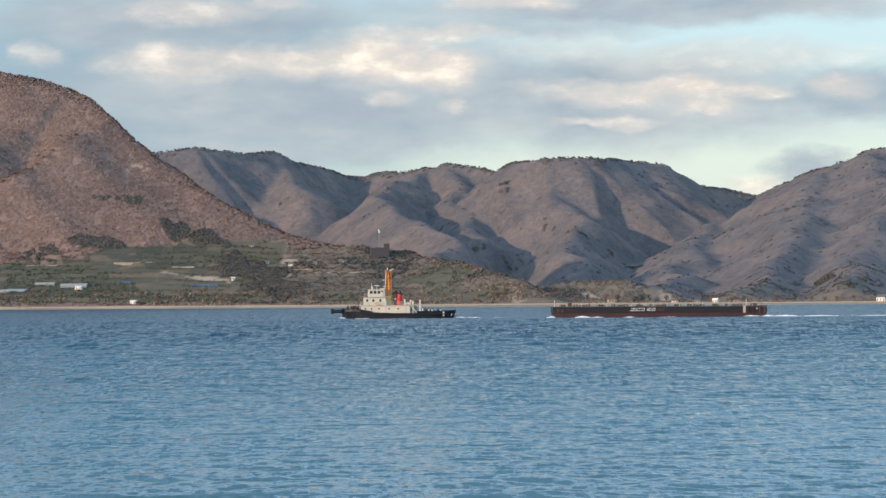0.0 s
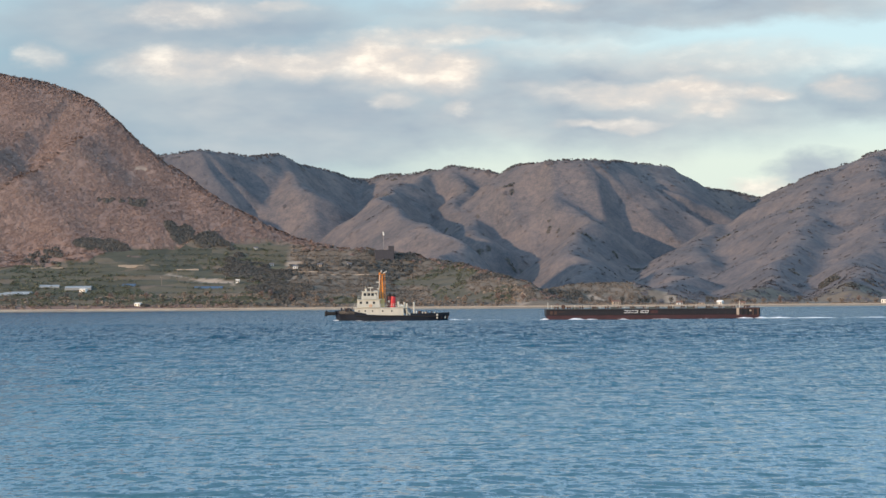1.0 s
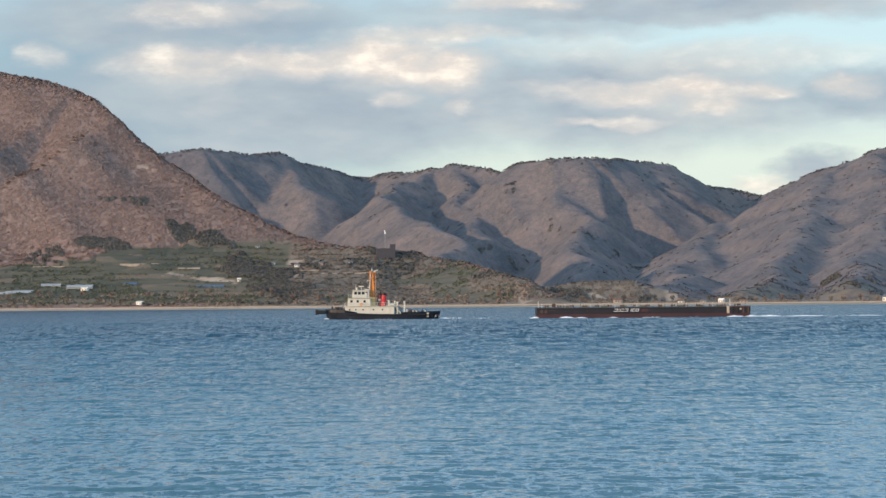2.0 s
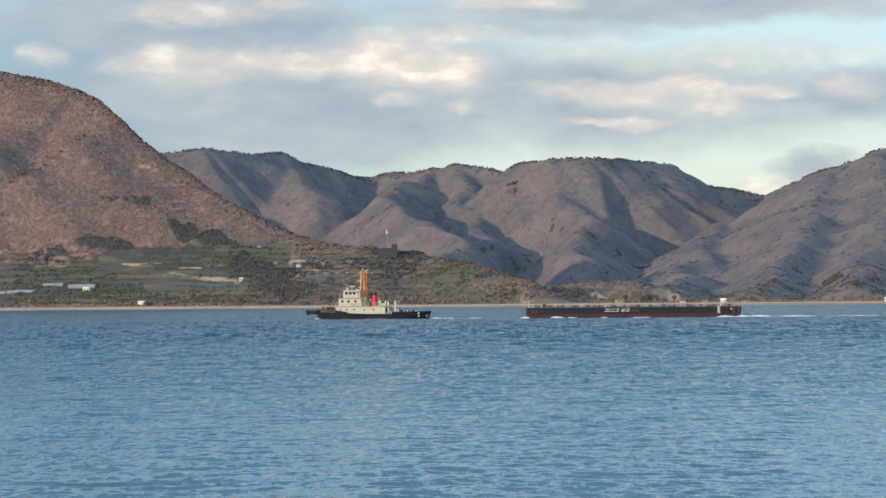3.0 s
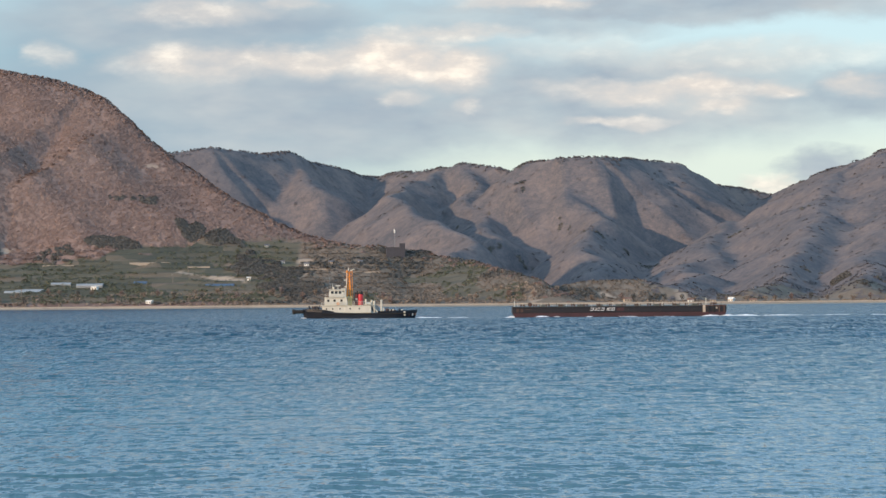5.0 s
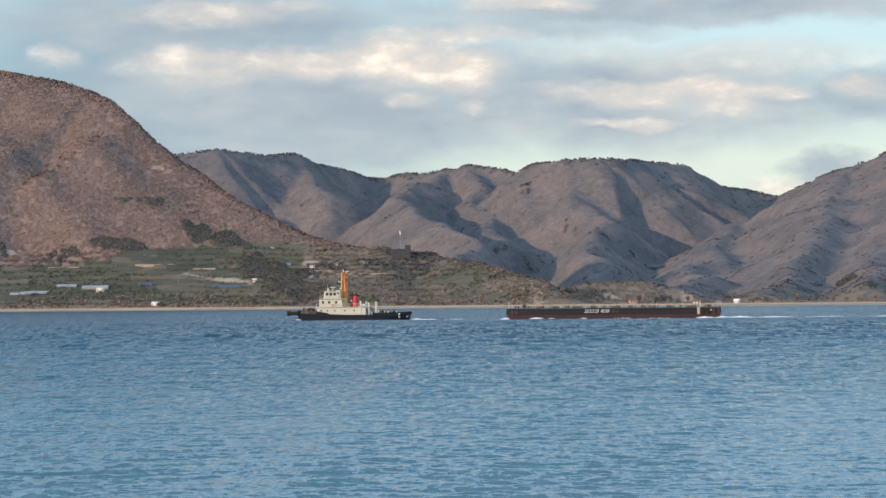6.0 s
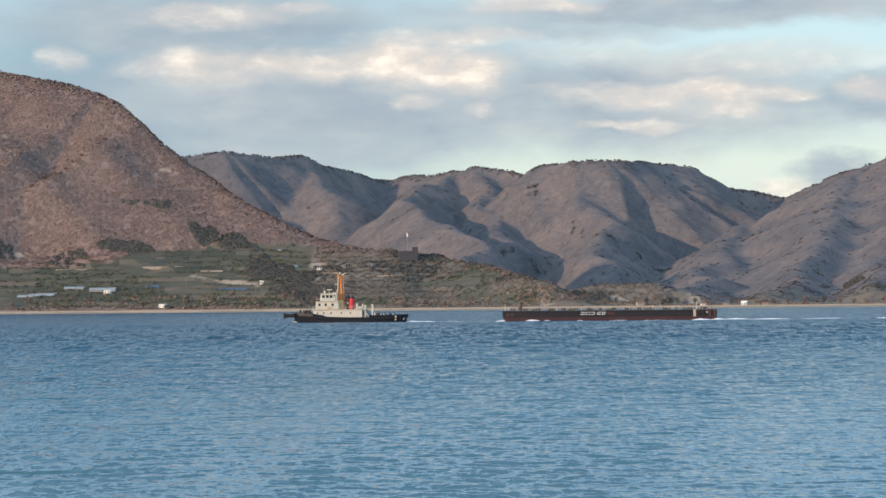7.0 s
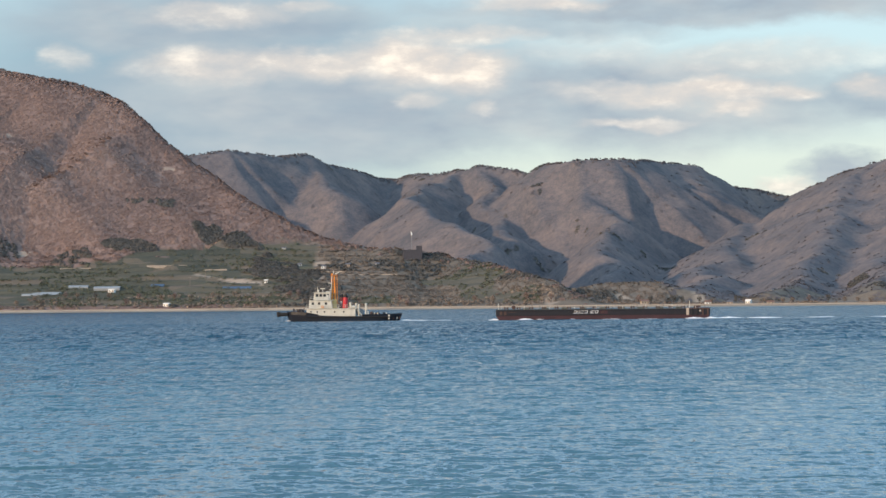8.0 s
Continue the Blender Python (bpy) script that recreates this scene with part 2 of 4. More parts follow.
M_WHITE = paint("white_lettering_paint", (0.66, 0.66, 0.65), 0.5, 0, 0.2, 1.0, (0.4, 0.3, 0.25), 0.3)
M_STEEL = paint("grey_steel", (0.30, 0.30, 0.30), 0.5, 0.3, 0.3, 1.5)
M_FOAM = paint("white_foam", (0.82, 0.84, 0.85), 0.8, 0, 0.12, 3.0, (0.55, 0.62, 0.68), 0.4)


# the sky behind the hills: a far cloud bank on a clear horizon
def sky_material():
    k = Nodes("cloudy_evening_sky")
    k.t.nodes.remove(k.b)
    tc = k.n("TexCoord")
    sep = k.n("SeparateXYZ")
    k.put(tc.outputs["Object"], sep.inputs[0])
    X, Z = sep.outputs["X"], sep.outputs["Z"]
    flat = k.n("CombineXYZ")
    k.put(X, flat.inputs[0])
    k.put(Z, flat.inputs[1])

    def billow(sx, sy, scale, detail, rough):
        mp = k.n("Mapping")
        mp.inputs["Scale"].default_value = (sx, sy, 1)
        k.put(flat.outputs[0], mp.inputs[0])
        node = k.n("TexNoise")
        k.put(mp.outputs[0], node.inputs["Vector"])
        node.inputs["Scale"].default_value = scale
        node.inputs["Detail"].default_value = detail
        node.inputs["Roughness"].default_value = rough
        return node

    warp = billow(0.5, 1.0, 1 / 78.0, 6, 0.57)
    ws = k.n("SeparateColor")
    k.put(warp.outputs["Color"], ws.inputs[0])
    fine = billow(0.45, 1.0, 1 / 48.0, 6, 0.58).outputs["Fac"]
    wx = k.math("ADD", X, k.math("MULTIPLY", k.math("SUBTRACT", ws.outputs[0], 0.5), 160.0))
    wz = k.math("ADD", Z, k.math("MULTIPLY", k.math("SUBTRACT", ws.outputs[1], 0.5), 76.0))

    def patch(cx, cz, rx, rz, strength, soft=0.55):
        a = k.math("DIVIDE", k.math("SUBTRACT", wx, cx), rx)
        b = k.math("DIVIDE", k.math("SUBTRACT", wz, cz), rz)
        d = k.math("SQRT", k.math("ADD", k.math("MULTIPLY", a, a), k.math("MULTIPLY", b, b)))
        mr = k.n("MapRange")
        mr.interpolation_type = "SMOOTHSTEP"
        k.put(d, mr.inputs[0])
        for i, v in ((1, 1.0 + soft), (2, 1.0 - soft), (3, 0.0), (4, strength)):
            mr.inputs[i].default_value = v
        return mr.outputs[0]

    def layer(patches, soft):
        total = None
        for p in patches:
            q = patch(*p, soft)
            total = q if total is None else k.math("MAXIMUM", total, q)
        return total

    mr = k.n("MapRange")
    k.put(Z, mr.inputs[0])
    mr.inputs[1].default_value, mr.inputs[2].default_value = 0.0, 700.0
    clear = k.ramp(mr.outputs[0], [(0.0, (0.55, 0.60, 0.53)), (0.40, (0.59, 0.665, 0.59)), (0.6, (0.51, 0.65, 0.66)), (0.85, (0.47, 0.64, 0.70)), (1.0, (0.26, 0.42, 0.54))])
    # bluer air above the nearer hill
    blue = layer([(-560, 430, 480, 240, 1.0)], 0.7)
    clear = k.mix(blue, clear, (0.24, 0.35, 0.425))
    grey = layer(GREY_CLOUD, 0.5)
    grey = k.math("MULTIPLY", grey, k.math("MULTIPLY_ADD", fine, 0.5))
    k.t.nodes[-1].inputs[2].default_value = 0.25
    for node in k.t.nodes:
        if node.bl_idname == "ShaderNodeMath" and node.operation == "MULTIPLY_ADD":
            node.inputs[2].default_value = 0.68
    tone = billow(0.35, 1.0, 1 / 120.0, 4, 0.55).outputs["Fac"]
    greycol = k.ramp(tone, [(0.35, (0.285, 0.345, 0.405)), (0.5, (0.35, 0.40, 0.44)), (0.66, (0.43, 0.465, 0.48))])
    c = k.mix(grey, clear, greycol)
    lit = layer(LIT_CLOUD, 0.6)
    lit = k.math("MULTIPLY", lit, k.math("ADD", k.math("MULTIPLY", fine, 0.9), 0.45), True)
    c = k.mix(lit, c, k.ramp(fine, [(0.32, (0.54, 0.51, 0.49)), (0.5, (0.64, 0.58, 0.525)), (0.68, (0.88, 0.79, 0.68))]))
    em = k.n("Emission")
    k.put(c, em.inputs[0])
    em.inputs[1].default_value = 1.34
    k.put(em.outputs[0], k.out.inputs[0])
    return k.m


SKY_R = 4930.0
# patches of cloud: across, height, half width, half height (metres), strength
GREY_CLOUD = [(-200, 410, 560, 112, 1.0), (330, 400, 460, 95, 1.0), (420, 578, 560, 36, 1.0), (-520, 560, 380, 62, 0.9), (800, 400, 180, 55, 0.9),
              (705, 262, 70, 36, 1.0), (-250, 330, 420, 50, 0.8), (150, 555, 300, 40, 0.8)]
LIT_CLOUD = [(-500, 474, 150, 30, 0.75), (-290, 476, 170, 28, 0.8), (-115, 484, 125, 44, 1.0), (-10, 462, 85, 38, 1.0), (-40, 526, 150, 18, 0.7),
             (-500, 576, 130, 26, 0.6), (130, 592, 95, 16, 0.75), (410, 414, 190, 24, 0.8), (465, 424, 80, 22, 0.95), (525, 385, 52, 16, 0.75),
             (625, 412, 48, 17, 0.75), (785, 415, 60, 22, 0.7), (-105, 402, 36, 17, 0.45), (18, 390, 24, 16, 0.45), (330, 355, 95, 10, 0.55),
             (-780, 487, 36, 20, 0.45), (610, 225, 48, 18, 0.7), (560, 478, 320, 26, 0.35), (-330, 590, 70, 14, 0.5), (250, 500, 140, 26, 0.3)]


# ---- mesh helpers ----
def obj(name, verts, faces, material, parent=None, smooth=False):
    me = bpy.data.meshes.new(name)
    me.from_pydata(verts, [], faces)
    me.materials.append(material)
    if smooth:
        me.polygons.foreach_set("use_smooth", [True] * len(me.polygons))
    me.update()
    ob = new(name, me)
    if parent:
        ob.parent = parent
    return ob


def fast_mesh(name, verts, faces, material, smooth=False):
    """A large mesh from numpy arrays; faces are (n, 3) or (n, 4)."""
    me = bpy.data.meshes.new(name)
    n, k = faces.shape
    me.vertices.add(len(verts))
    me.vertices.foreach_set("co", verts.astype(np.float32).ravel())
    me.loops.add(n * k)
    me.loops.foreach_set("vertex_index", faces.astype(np.int32).ravel())
    me.polygons.add(n)
    me.polygons.foreach_set("loop_start", np.arange(0, n * k, k, dtype=np.int32))
    me.polygons.foreach_set("use_smooth", np.full(n, smooth))
    me.materials.append(material)
    me.update(calc_edges=True)
    me.validate()
    return me


def part(name, bm, material, parent, label="", smooth=False):
    me = bpy.data.meshes.new(name)
    bmesh.ops.recalc_face_normals(bm, faces=bm.faces)
    bm.to_mesh(me)
    bm.free()
    me.materials.append(material)
    if smooth:
        me.polygons.foreach_set("use_smooth", [True] * len(me.polygons))
    ob = new(name, me)
    ob.parent = parent
    if label:
        tagged(ob, label)
    return ob


def add_box(bm, x0, x1, y0, y1, z0, z1, bevel=0.0, taper=0.0, rake=0.0):
    """A box; taper draws the top in, rake moves the top along x."""
    vs = [bm.verts.new((x + (rake if z == z1 else 0) + (taper * (1 if x == x0 else -1) if z == z1 else 0),
                        y + (taper * (1 if y == y0 else -1) if z == z1 else 0), z))
          for z in (z0, z1) for y in (y0, y1) for x in (x0, x1)]
    fs = [bm.faces.new([vs[i] for i in f]) for f in ((0, 1, 3, 2), (4, 6, 7, 5), (0, 4, 5, 1), (2, 3, 7, 6), (0, 2, 6, 4), (1, 5, 7, 3))]
    if bevel:
        bmesh.ops.bevel(bm, geom=list({e for f in fs for e in f.edges}), offset=bevel, segments=1, affect="EDGES")
    return bm


def box(*a, **k):
    return add_box(bmesh.new(), *a, **k)


def add_tube(bm, a, b, r0, r1=None, n=10):
    """A round bar from a to b."""
    r1 = r0 if r1 is None else r1
    a, b = Vector(a), Vector(b)
    q = (b - a).to_track_quat("Z", "Y")
    rings = []
    for p, r in ((a, r0), (b, r1)):
        rings.append([bm.verts.new(p + q @ Vector((r * math.cos(2 * math.pi * i / n), r * math.sin(2 * math.pi * i / n), 0))) for i in range(n)])
    for i in range(n):
        bm.faces.new((rings[0][i], rings[0][(i + 1) % n], rings[1][(i + 1) % n], rings[1][i]))
    bm.faces.new(rings[0][::-1])
    bm.faces.new(rings[1])
    return bm


def tube(*a, **k):
    return add_tube(bmesh.new(), *a, **k)


def ring(centre, axis, r, w, n=16, m=8):
    """A tyre-like ring."""
    bm = bmesh.new()
    q = Vector(axis).to_track_quat("Z", "Y")
    rows = []
    for i in range(n):
        a = 2 * math.pi * i / n
        rows.append([bm.verts.new(Vector(centre) + q @ Vector(((r + w * math.cos(b)) * math.cos(a), (r + w * math.cos(b)) * math.sin(a), w * 0.8 * math.sin(b))))
                     for b in (2 * math.pi * j / m for j in range(m))])
    for i in range(n):
        for j in range(m):
            bm.faces.new((rows[i][j], rows[(i + 1) % n][j], rows[(i + 1) % n][(j + 1) % m], rows[i][(j + 1) % m]))
    return bm


def empty(name, label, category, group="", kind=""):
    return tagged(new(name), label, category, group, kind)


# ---- the lie of the land ----
def lattice(ix, iy, seed):
    h = (ix * 374761393 + iy * 668265263 + seed * 974634777) & 0xFFFFFFFF
    h = ((h ^ (h >> 13)) * 1274126177) & 0xFFFFFFFF
    return ((h ^ (h >> 16)) & 0xFFFF) / 65535.0


def vnoise(x, y, size, seed):
    x, y = np.asarray(x, float) / size, np.asarray(y, float) / size
    ix, iy = np.floor(x).astype(np.int64), np.floor(y).astype(np.int64)
    fx, fy = x - ix, y - iy
    fx, fy = fx * fx * fx * (fx * (fx * 6 - 15) + 10), fy * fy * fy * (fy * (fy * 6 - 15) + 10)
    a = lattice(ix, iy, seed) * (1 - fx) + lattice(ix + 1, iy, seed) * fx
    b = lattice(ix, iy + 1, seed) * (1 - fx) + lattice(ix + 1, iy + 1, seed) * fx
    return (a * (1 - fy) + b * fy) * 2 - 1


def fbm(x, y, size, seed, octaves=5, gain=0.5):
    total, amp = 0.0, 1.0
    for i in range(octaves):
        total = total + amp * vnoise(x, y, size / 2 ** i, seed + i * 17)
        amp *= gain
    return total


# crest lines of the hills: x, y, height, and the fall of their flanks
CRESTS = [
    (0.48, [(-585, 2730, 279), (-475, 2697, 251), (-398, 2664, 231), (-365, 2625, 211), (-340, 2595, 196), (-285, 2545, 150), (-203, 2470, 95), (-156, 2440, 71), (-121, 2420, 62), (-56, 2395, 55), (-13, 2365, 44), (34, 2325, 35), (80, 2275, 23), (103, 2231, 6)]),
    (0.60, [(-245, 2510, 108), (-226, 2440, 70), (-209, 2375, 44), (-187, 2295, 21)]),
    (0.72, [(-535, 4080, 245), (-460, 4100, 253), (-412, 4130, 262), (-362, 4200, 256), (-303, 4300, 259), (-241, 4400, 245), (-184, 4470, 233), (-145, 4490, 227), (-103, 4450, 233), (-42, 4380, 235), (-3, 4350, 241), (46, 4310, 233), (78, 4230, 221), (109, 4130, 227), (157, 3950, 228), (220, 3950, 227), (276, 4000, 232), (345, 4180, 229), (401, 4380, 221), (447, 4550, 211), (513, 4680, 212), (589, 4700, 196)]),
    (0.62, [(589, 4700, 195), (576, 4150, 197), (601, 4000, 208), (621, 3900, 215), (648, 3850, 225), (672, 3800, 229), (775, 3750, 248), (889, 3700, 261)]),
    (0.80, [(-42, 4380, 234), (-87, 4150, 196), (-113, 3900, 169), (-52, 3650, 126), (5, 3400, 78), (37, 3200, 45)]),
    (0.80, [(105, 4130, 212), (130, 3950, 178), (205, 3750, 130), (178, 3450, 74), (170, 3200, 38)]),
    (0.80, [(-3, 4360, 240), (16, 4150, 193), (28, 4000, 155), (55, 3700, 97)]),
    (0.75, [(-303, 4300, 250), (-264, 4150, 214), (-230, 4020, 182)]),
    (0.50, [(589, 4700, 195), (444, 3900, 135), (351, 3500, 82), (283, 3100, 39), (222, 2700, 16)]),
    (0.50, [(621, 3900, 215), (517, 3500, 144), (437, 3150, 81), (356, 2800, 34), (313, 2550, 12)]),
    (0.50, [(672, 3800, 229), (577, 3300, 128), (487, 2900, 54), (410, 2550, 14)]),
    # unseen ridge off to the left, added to shade the far range
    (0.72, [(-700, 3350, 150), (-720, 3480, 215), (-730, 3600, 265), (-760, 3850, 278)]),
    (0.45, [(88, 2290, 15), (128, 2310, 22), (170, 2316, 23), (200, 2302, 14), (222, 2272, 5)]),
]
SHORE = 2205.0


def land(x, y):
    """Height of the ground."""
    x, y = np.asarray(x, float), np.asarray(y, float)
    wx = x + 22 * fbm(x, y, 150, 5, 3, 0.42)
    wy = y + 22 * fbm(x, y, 150, 9, 3, 0.42)
    best = np.full(x.shape, -500.0)
    drop = np.zeros(x.shape)
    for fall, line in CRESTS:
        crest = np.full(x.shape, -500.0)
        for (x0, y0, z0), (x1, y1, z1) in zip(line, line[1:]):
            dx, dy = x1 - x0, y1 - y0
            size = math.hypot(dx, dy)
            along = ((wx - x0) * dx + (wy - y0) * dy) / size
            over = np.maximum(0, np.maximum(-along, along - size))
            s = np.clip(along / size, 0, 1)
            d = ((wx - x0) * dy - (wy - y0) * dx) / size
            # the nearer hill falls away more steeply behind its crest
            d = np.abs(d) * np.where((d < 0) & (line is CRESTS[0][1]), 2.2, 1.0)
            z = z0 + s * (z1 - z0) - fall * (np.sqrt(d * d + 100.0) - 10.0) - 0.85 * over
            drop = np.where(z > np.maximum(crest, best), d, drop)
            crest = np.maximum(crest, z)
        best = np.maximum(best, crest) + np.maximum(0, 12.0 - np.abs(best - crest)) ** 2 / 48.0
    below = np.clip((drop - 12) / 50, 0, 1)
    # gullies running down the flanks
    rough = np.clip((best - 15) / 90, 0, 1)
    best = best - rough * np.where(y < 2900, 0.5, 1.0) * (1 - np.abs(fbm(x, y, 110, 31, 2, 0.35))) * np.where(y < 2900, 8.0, 5.0) + rough * np.where(y < 2900, 2.6, 3.2)
    # ribs that slant down the nearer hill
    across, down = 0.78 * x + 0.62 * y, 0.62 * x - 0.78 * y
    rib = 1 - np.abs(vnoise(across, down * 0.22, 52, 131)) * 1.6 + 0.12 * vnoise(across, down * 0.3, 21, 132)
    best = best + np.where(y < 2900, 1, 0) * np.clip((best - 30) / 60, 0, 1) * below * (rib - 0.45) * 6.0
    spur = 1 - np.abs(vnoise(x + 0.25 * y, y * 0.18, 58, 141)) * 1.6 + 0.1 * vnoise(x + 0.25 * y, y * 0.3, 24, 142)
    best = best + np.where(y < 2900, 0, 1) * np.clip((best - 25) / 90, 0, 1) * below * (spur - 0.45) * 6.5
    inland = y - SHORE - 6 * fbm(x, y, 160, 77, 2)
    apron = 2.2 + np.clip(inland - 14, 0, 900) * (0.27 - 0.25 * np.clip((x + 60) / 120, 0, 1)) * np.clip(1.0 - (x + 120) / 260.0, 0.12, 1.0)
    apron = np.minimum(apron, np.interp(x, [-230, -150, -70, 10], [66, 48, 30, 12]) + 0.02 * inland) + 1.0 * fbm(x, y, 50, 41, 3)
    both = np.where(best > apron, best + 3 * np.exp(-(best - apron) / 6), apron + 3 * np.exp(-(apron - best) / 6))
    # terraces on the lower slopes of the nearer hill
    step = 5.2
    u = (both + 2.5 * vnoise(x, y, 70, 91)) / step
    lift = np.clip((u - np.floor(u) - 0.62) / 0.38, 0, 1)
    stepped = (np.floor(u) + lift) * step - 2.5 * vnoise(x, y, 70, 91)
    where = np.clip((72 - both) / 12, 0, 1) * np.clip((20 - x) / 60, 0, 1) * (y < 2480) * 0.8
    both = both + where * (stepped - both)
    return np.where(inland < 14, np.minimum(both, -1.2 + np.clip(inland + 8, 0, 60) * 0.15), both)


def field_mask(x, y):
    z = land(x, y)
    f = ((x < -150) & (z < 54 + 18 * vnoise(x, y, 75, 3) + 6 * vnoise(x, y, 20, 4)) & (y < 2450)).astype(float)
    f = np.maximum(f, ((x > -200) & (x < 60) & (z < 40) & (vnoise(x, y, 45, 8) > 0.4)).astype(float) * 0.8)
    return f * np.clip((z - 4.0) / 3.0, 0, 1)


def bare_mask(x, y):
    band = (np.abs(y - (2318 - 0.42 * (x + 225) + 5 * vnoise(x, y, 22, 12))) < 5) & (x > -262) & (x < -192)
    slip = vnoise(x, y, 24, 15) + 0.3 * vnoise(x, y, 9, 16) > 1.02
    bank = (x > 60) & (x < 215) & (y < 2300) & (vnoise(x, y, 20, 18) + 0.4 * vnoise(x, y, 8, 19) > 0.72)
    slip = slip | bank
    return np.maximum(band.astype(float), slip.astype(float) * (y < 2700) * 0.8)


def haze_mask(x, y):
    """Where distance haze, and shade at the valley mouth, go into the colour."""
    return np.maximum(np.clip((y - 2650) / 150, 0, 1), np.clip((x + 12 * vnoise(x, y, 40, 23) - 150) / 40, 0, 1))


def scrub_mask(x, y):
    """Olive scrub on the low spur."""
    return np.clip((78 - land(x, y) + 16 * vnoise(x, y, 60, 25)) / 24, 0, 1) * np.clip((x + 230) / 60, 0, 1) * (y < 2650)


def shade_wood(x, y):
    """Dark wood in the nearer hill's folds; the gully's shade goes into its colour."""
    inside = np.zeros(np.shape(x), bool)
    for cx, cy, ax, ay, a, b in ((-172, 2325, 0.45, -0.89, 88, 22), (-232, 2415, 0.9, -0.44, 34, 12), (-338, 2400, 1.0, 0.0, 26, 8)):
        p, q = ax * (x - cx) + ay * (y - cy), ax * (y - cy) - ay * (x - cx)
        inside |= (p / a) ** 2 + (q / b) ** 2 < 1 + 1.0 * vnoise(x, y, 30, 53) + 0.7 * vnoise(x, y, 9, 55)
    return inside


def build_ground():
    xs = np.arange(-1150, 1150.1, 5.0)
    ys = np.concatenate([np.arange(2190, 2440, 2.6), np.arange(2440, 3000, 5.0), np.arange(3000, 4860, 6.0)])
    gx, gy = np.meshgrid(xs, ys)
    gz = land(gx, gy)
    nx, ny = len(xs), len(ys)
    i = np.arange(nx * ny).reshape(ny, nx)
    faces = np.stack([i[:-1, :-1], i[:-1, 1:], i[1:, 1:], i[1:, :-1]], -1).reshape(-1, 4)
    me = fast_mesh("ground", np.stack([gx, gy, gz], -1).reshape(-1, 3), faces, M_GROUND, True)
    for name, f in (("field", field_mask), ("bare", bare_mask), ("haze_tint", haze_mask), ("scrub", scrub_mask), ("grove_shade", shade_wood)):
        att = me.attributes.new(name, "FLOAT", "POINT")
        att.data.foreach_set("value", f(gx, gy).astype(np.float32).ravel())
    tagged(new("ground", me), "steep brown winter hills with terraced green fields above the shore", "hills", kind="structure")


build_ground()


# ---- the sea ----
def build_water():
    rng = np.random.default_rng(4)
    grow, cols = 0.0021, 430
    y = np.concatenate([36.0 * np.exp(np.arange(0, math.log(600 / 36.0), grow)), 600.0 * np.exp(np.arange(0.004, math.log(2200 / 600.0), 0.006))])
    rows = len(y)
    s = np.linspace(-1, 1, cols)
    gy = np.repeat(y[:, None], cols, 1)
    gx = s[None, :] * (0.205 * gy + 12.0)
    step = np.maximum(gy * np.where(gy < 600, grow, 0.006), (0.41 * gy + 24) / cols)
    z = np.zeros_like(gx)
    far = np.clip((gy - 80) / 220, 0, 1)
    for lam in np.geomspace(0.42, 30.0, 84):
        th = rng.normal(0.1, 0.6)
        k = 2 * math.pi / lam
        ph = rng.uniform(0, 2 * math.pi)
        close, away = (1.9, 2.2) if lam < 0.9 else (1.0, 2.2) if lam < 1.8 else (0.5, 1.6) if lam < 7 else (0.4, 0.55)
        amp = 0.0066 * lam ** 0.9 * (close + (away - close) * far)
        swell = np.clip(1.0 - (lam - 3.5) / 6.0, 0.12, 1.0)
        keep = np.clip((lam / step - 2.2) / 2.5, 0, 1) * (swell + (1 - swell) * 0.55 * far)
        if keep.max() <= 0:
            continue
        group = 0.16 + 0.45 * far + 1.9 * np.maximum(0, vnoise(gx * 0.8 + 31 * lam, gy, 3.6 * lam, 3)) ** 1.6
        p = k * (gx * math.sin(th) + gy * math.cos(th)) + ph
        z += keep * amp * group * (np.sin(p) + 0.25 * np.cos(2 * p))
    z *= np.clip((2200 - gy) / 150, 0, 1)
    i = np.arange(rows * cols).reshape(rows, cols)
    faces = np.stack([i[:-1, :-1], i[:-1, 1:], i[1:, 1:], i[1:, :-1]], -1).reshape(-1, 4)
    verts = np.stack([gx, gy, z], -1).reshape(-1, 3)
    n = len(verts)
    wide = np.array([(-4000, -1500, -0.3), (4000, -1500, -0.3), (4000, 4900, -0.3), (-4000, 4900, -0.3)], float)
    me = fast_mesh("water", np.concatenate([verts, wide]), np.concatenate([faces, [[n, n + 1, n + 2, n + 3]]]), M_WATER, True)
    return tagged(new("water", me), "blue sea ruffled by small wind waves", "sea", kind="structure")


water = build_water()


def build_near_shore():
    """The beach on which the camera stands."""
    xs = np.linspace(-900, 900, 121)
    ys = np.concatenate([np.linspace(-600, -40, 29), np.linspace(-36, 22, 30)])
    gx, gy = np.meshgrid(xs, ys)
    gz = np.where(gy > 2, 2.6 - (gy - 2) * 0.17, 2.7 + np.clip(-gy, 0, 600) * 0.012) + 0.15 * fbm(gx, gy, 9, 201, 3)
    i = np.arange(gx.size).reshape(gx.shape)
    faces = np.stack([i[:-1, :-1], i[:-1, 1:], i[1:, 1:], i[1:, :-1]], -1).reshape(-1, 4)
    me = fast_mesh("near_shore", np.stack([gx, gy, gz], -1).reshape(-1, 3), faces, M_SAND, True)
    tagged(new("near_shore", me), "tan sand beach on the near side of the bay", "beach", kind="structure")


build_near_shore()


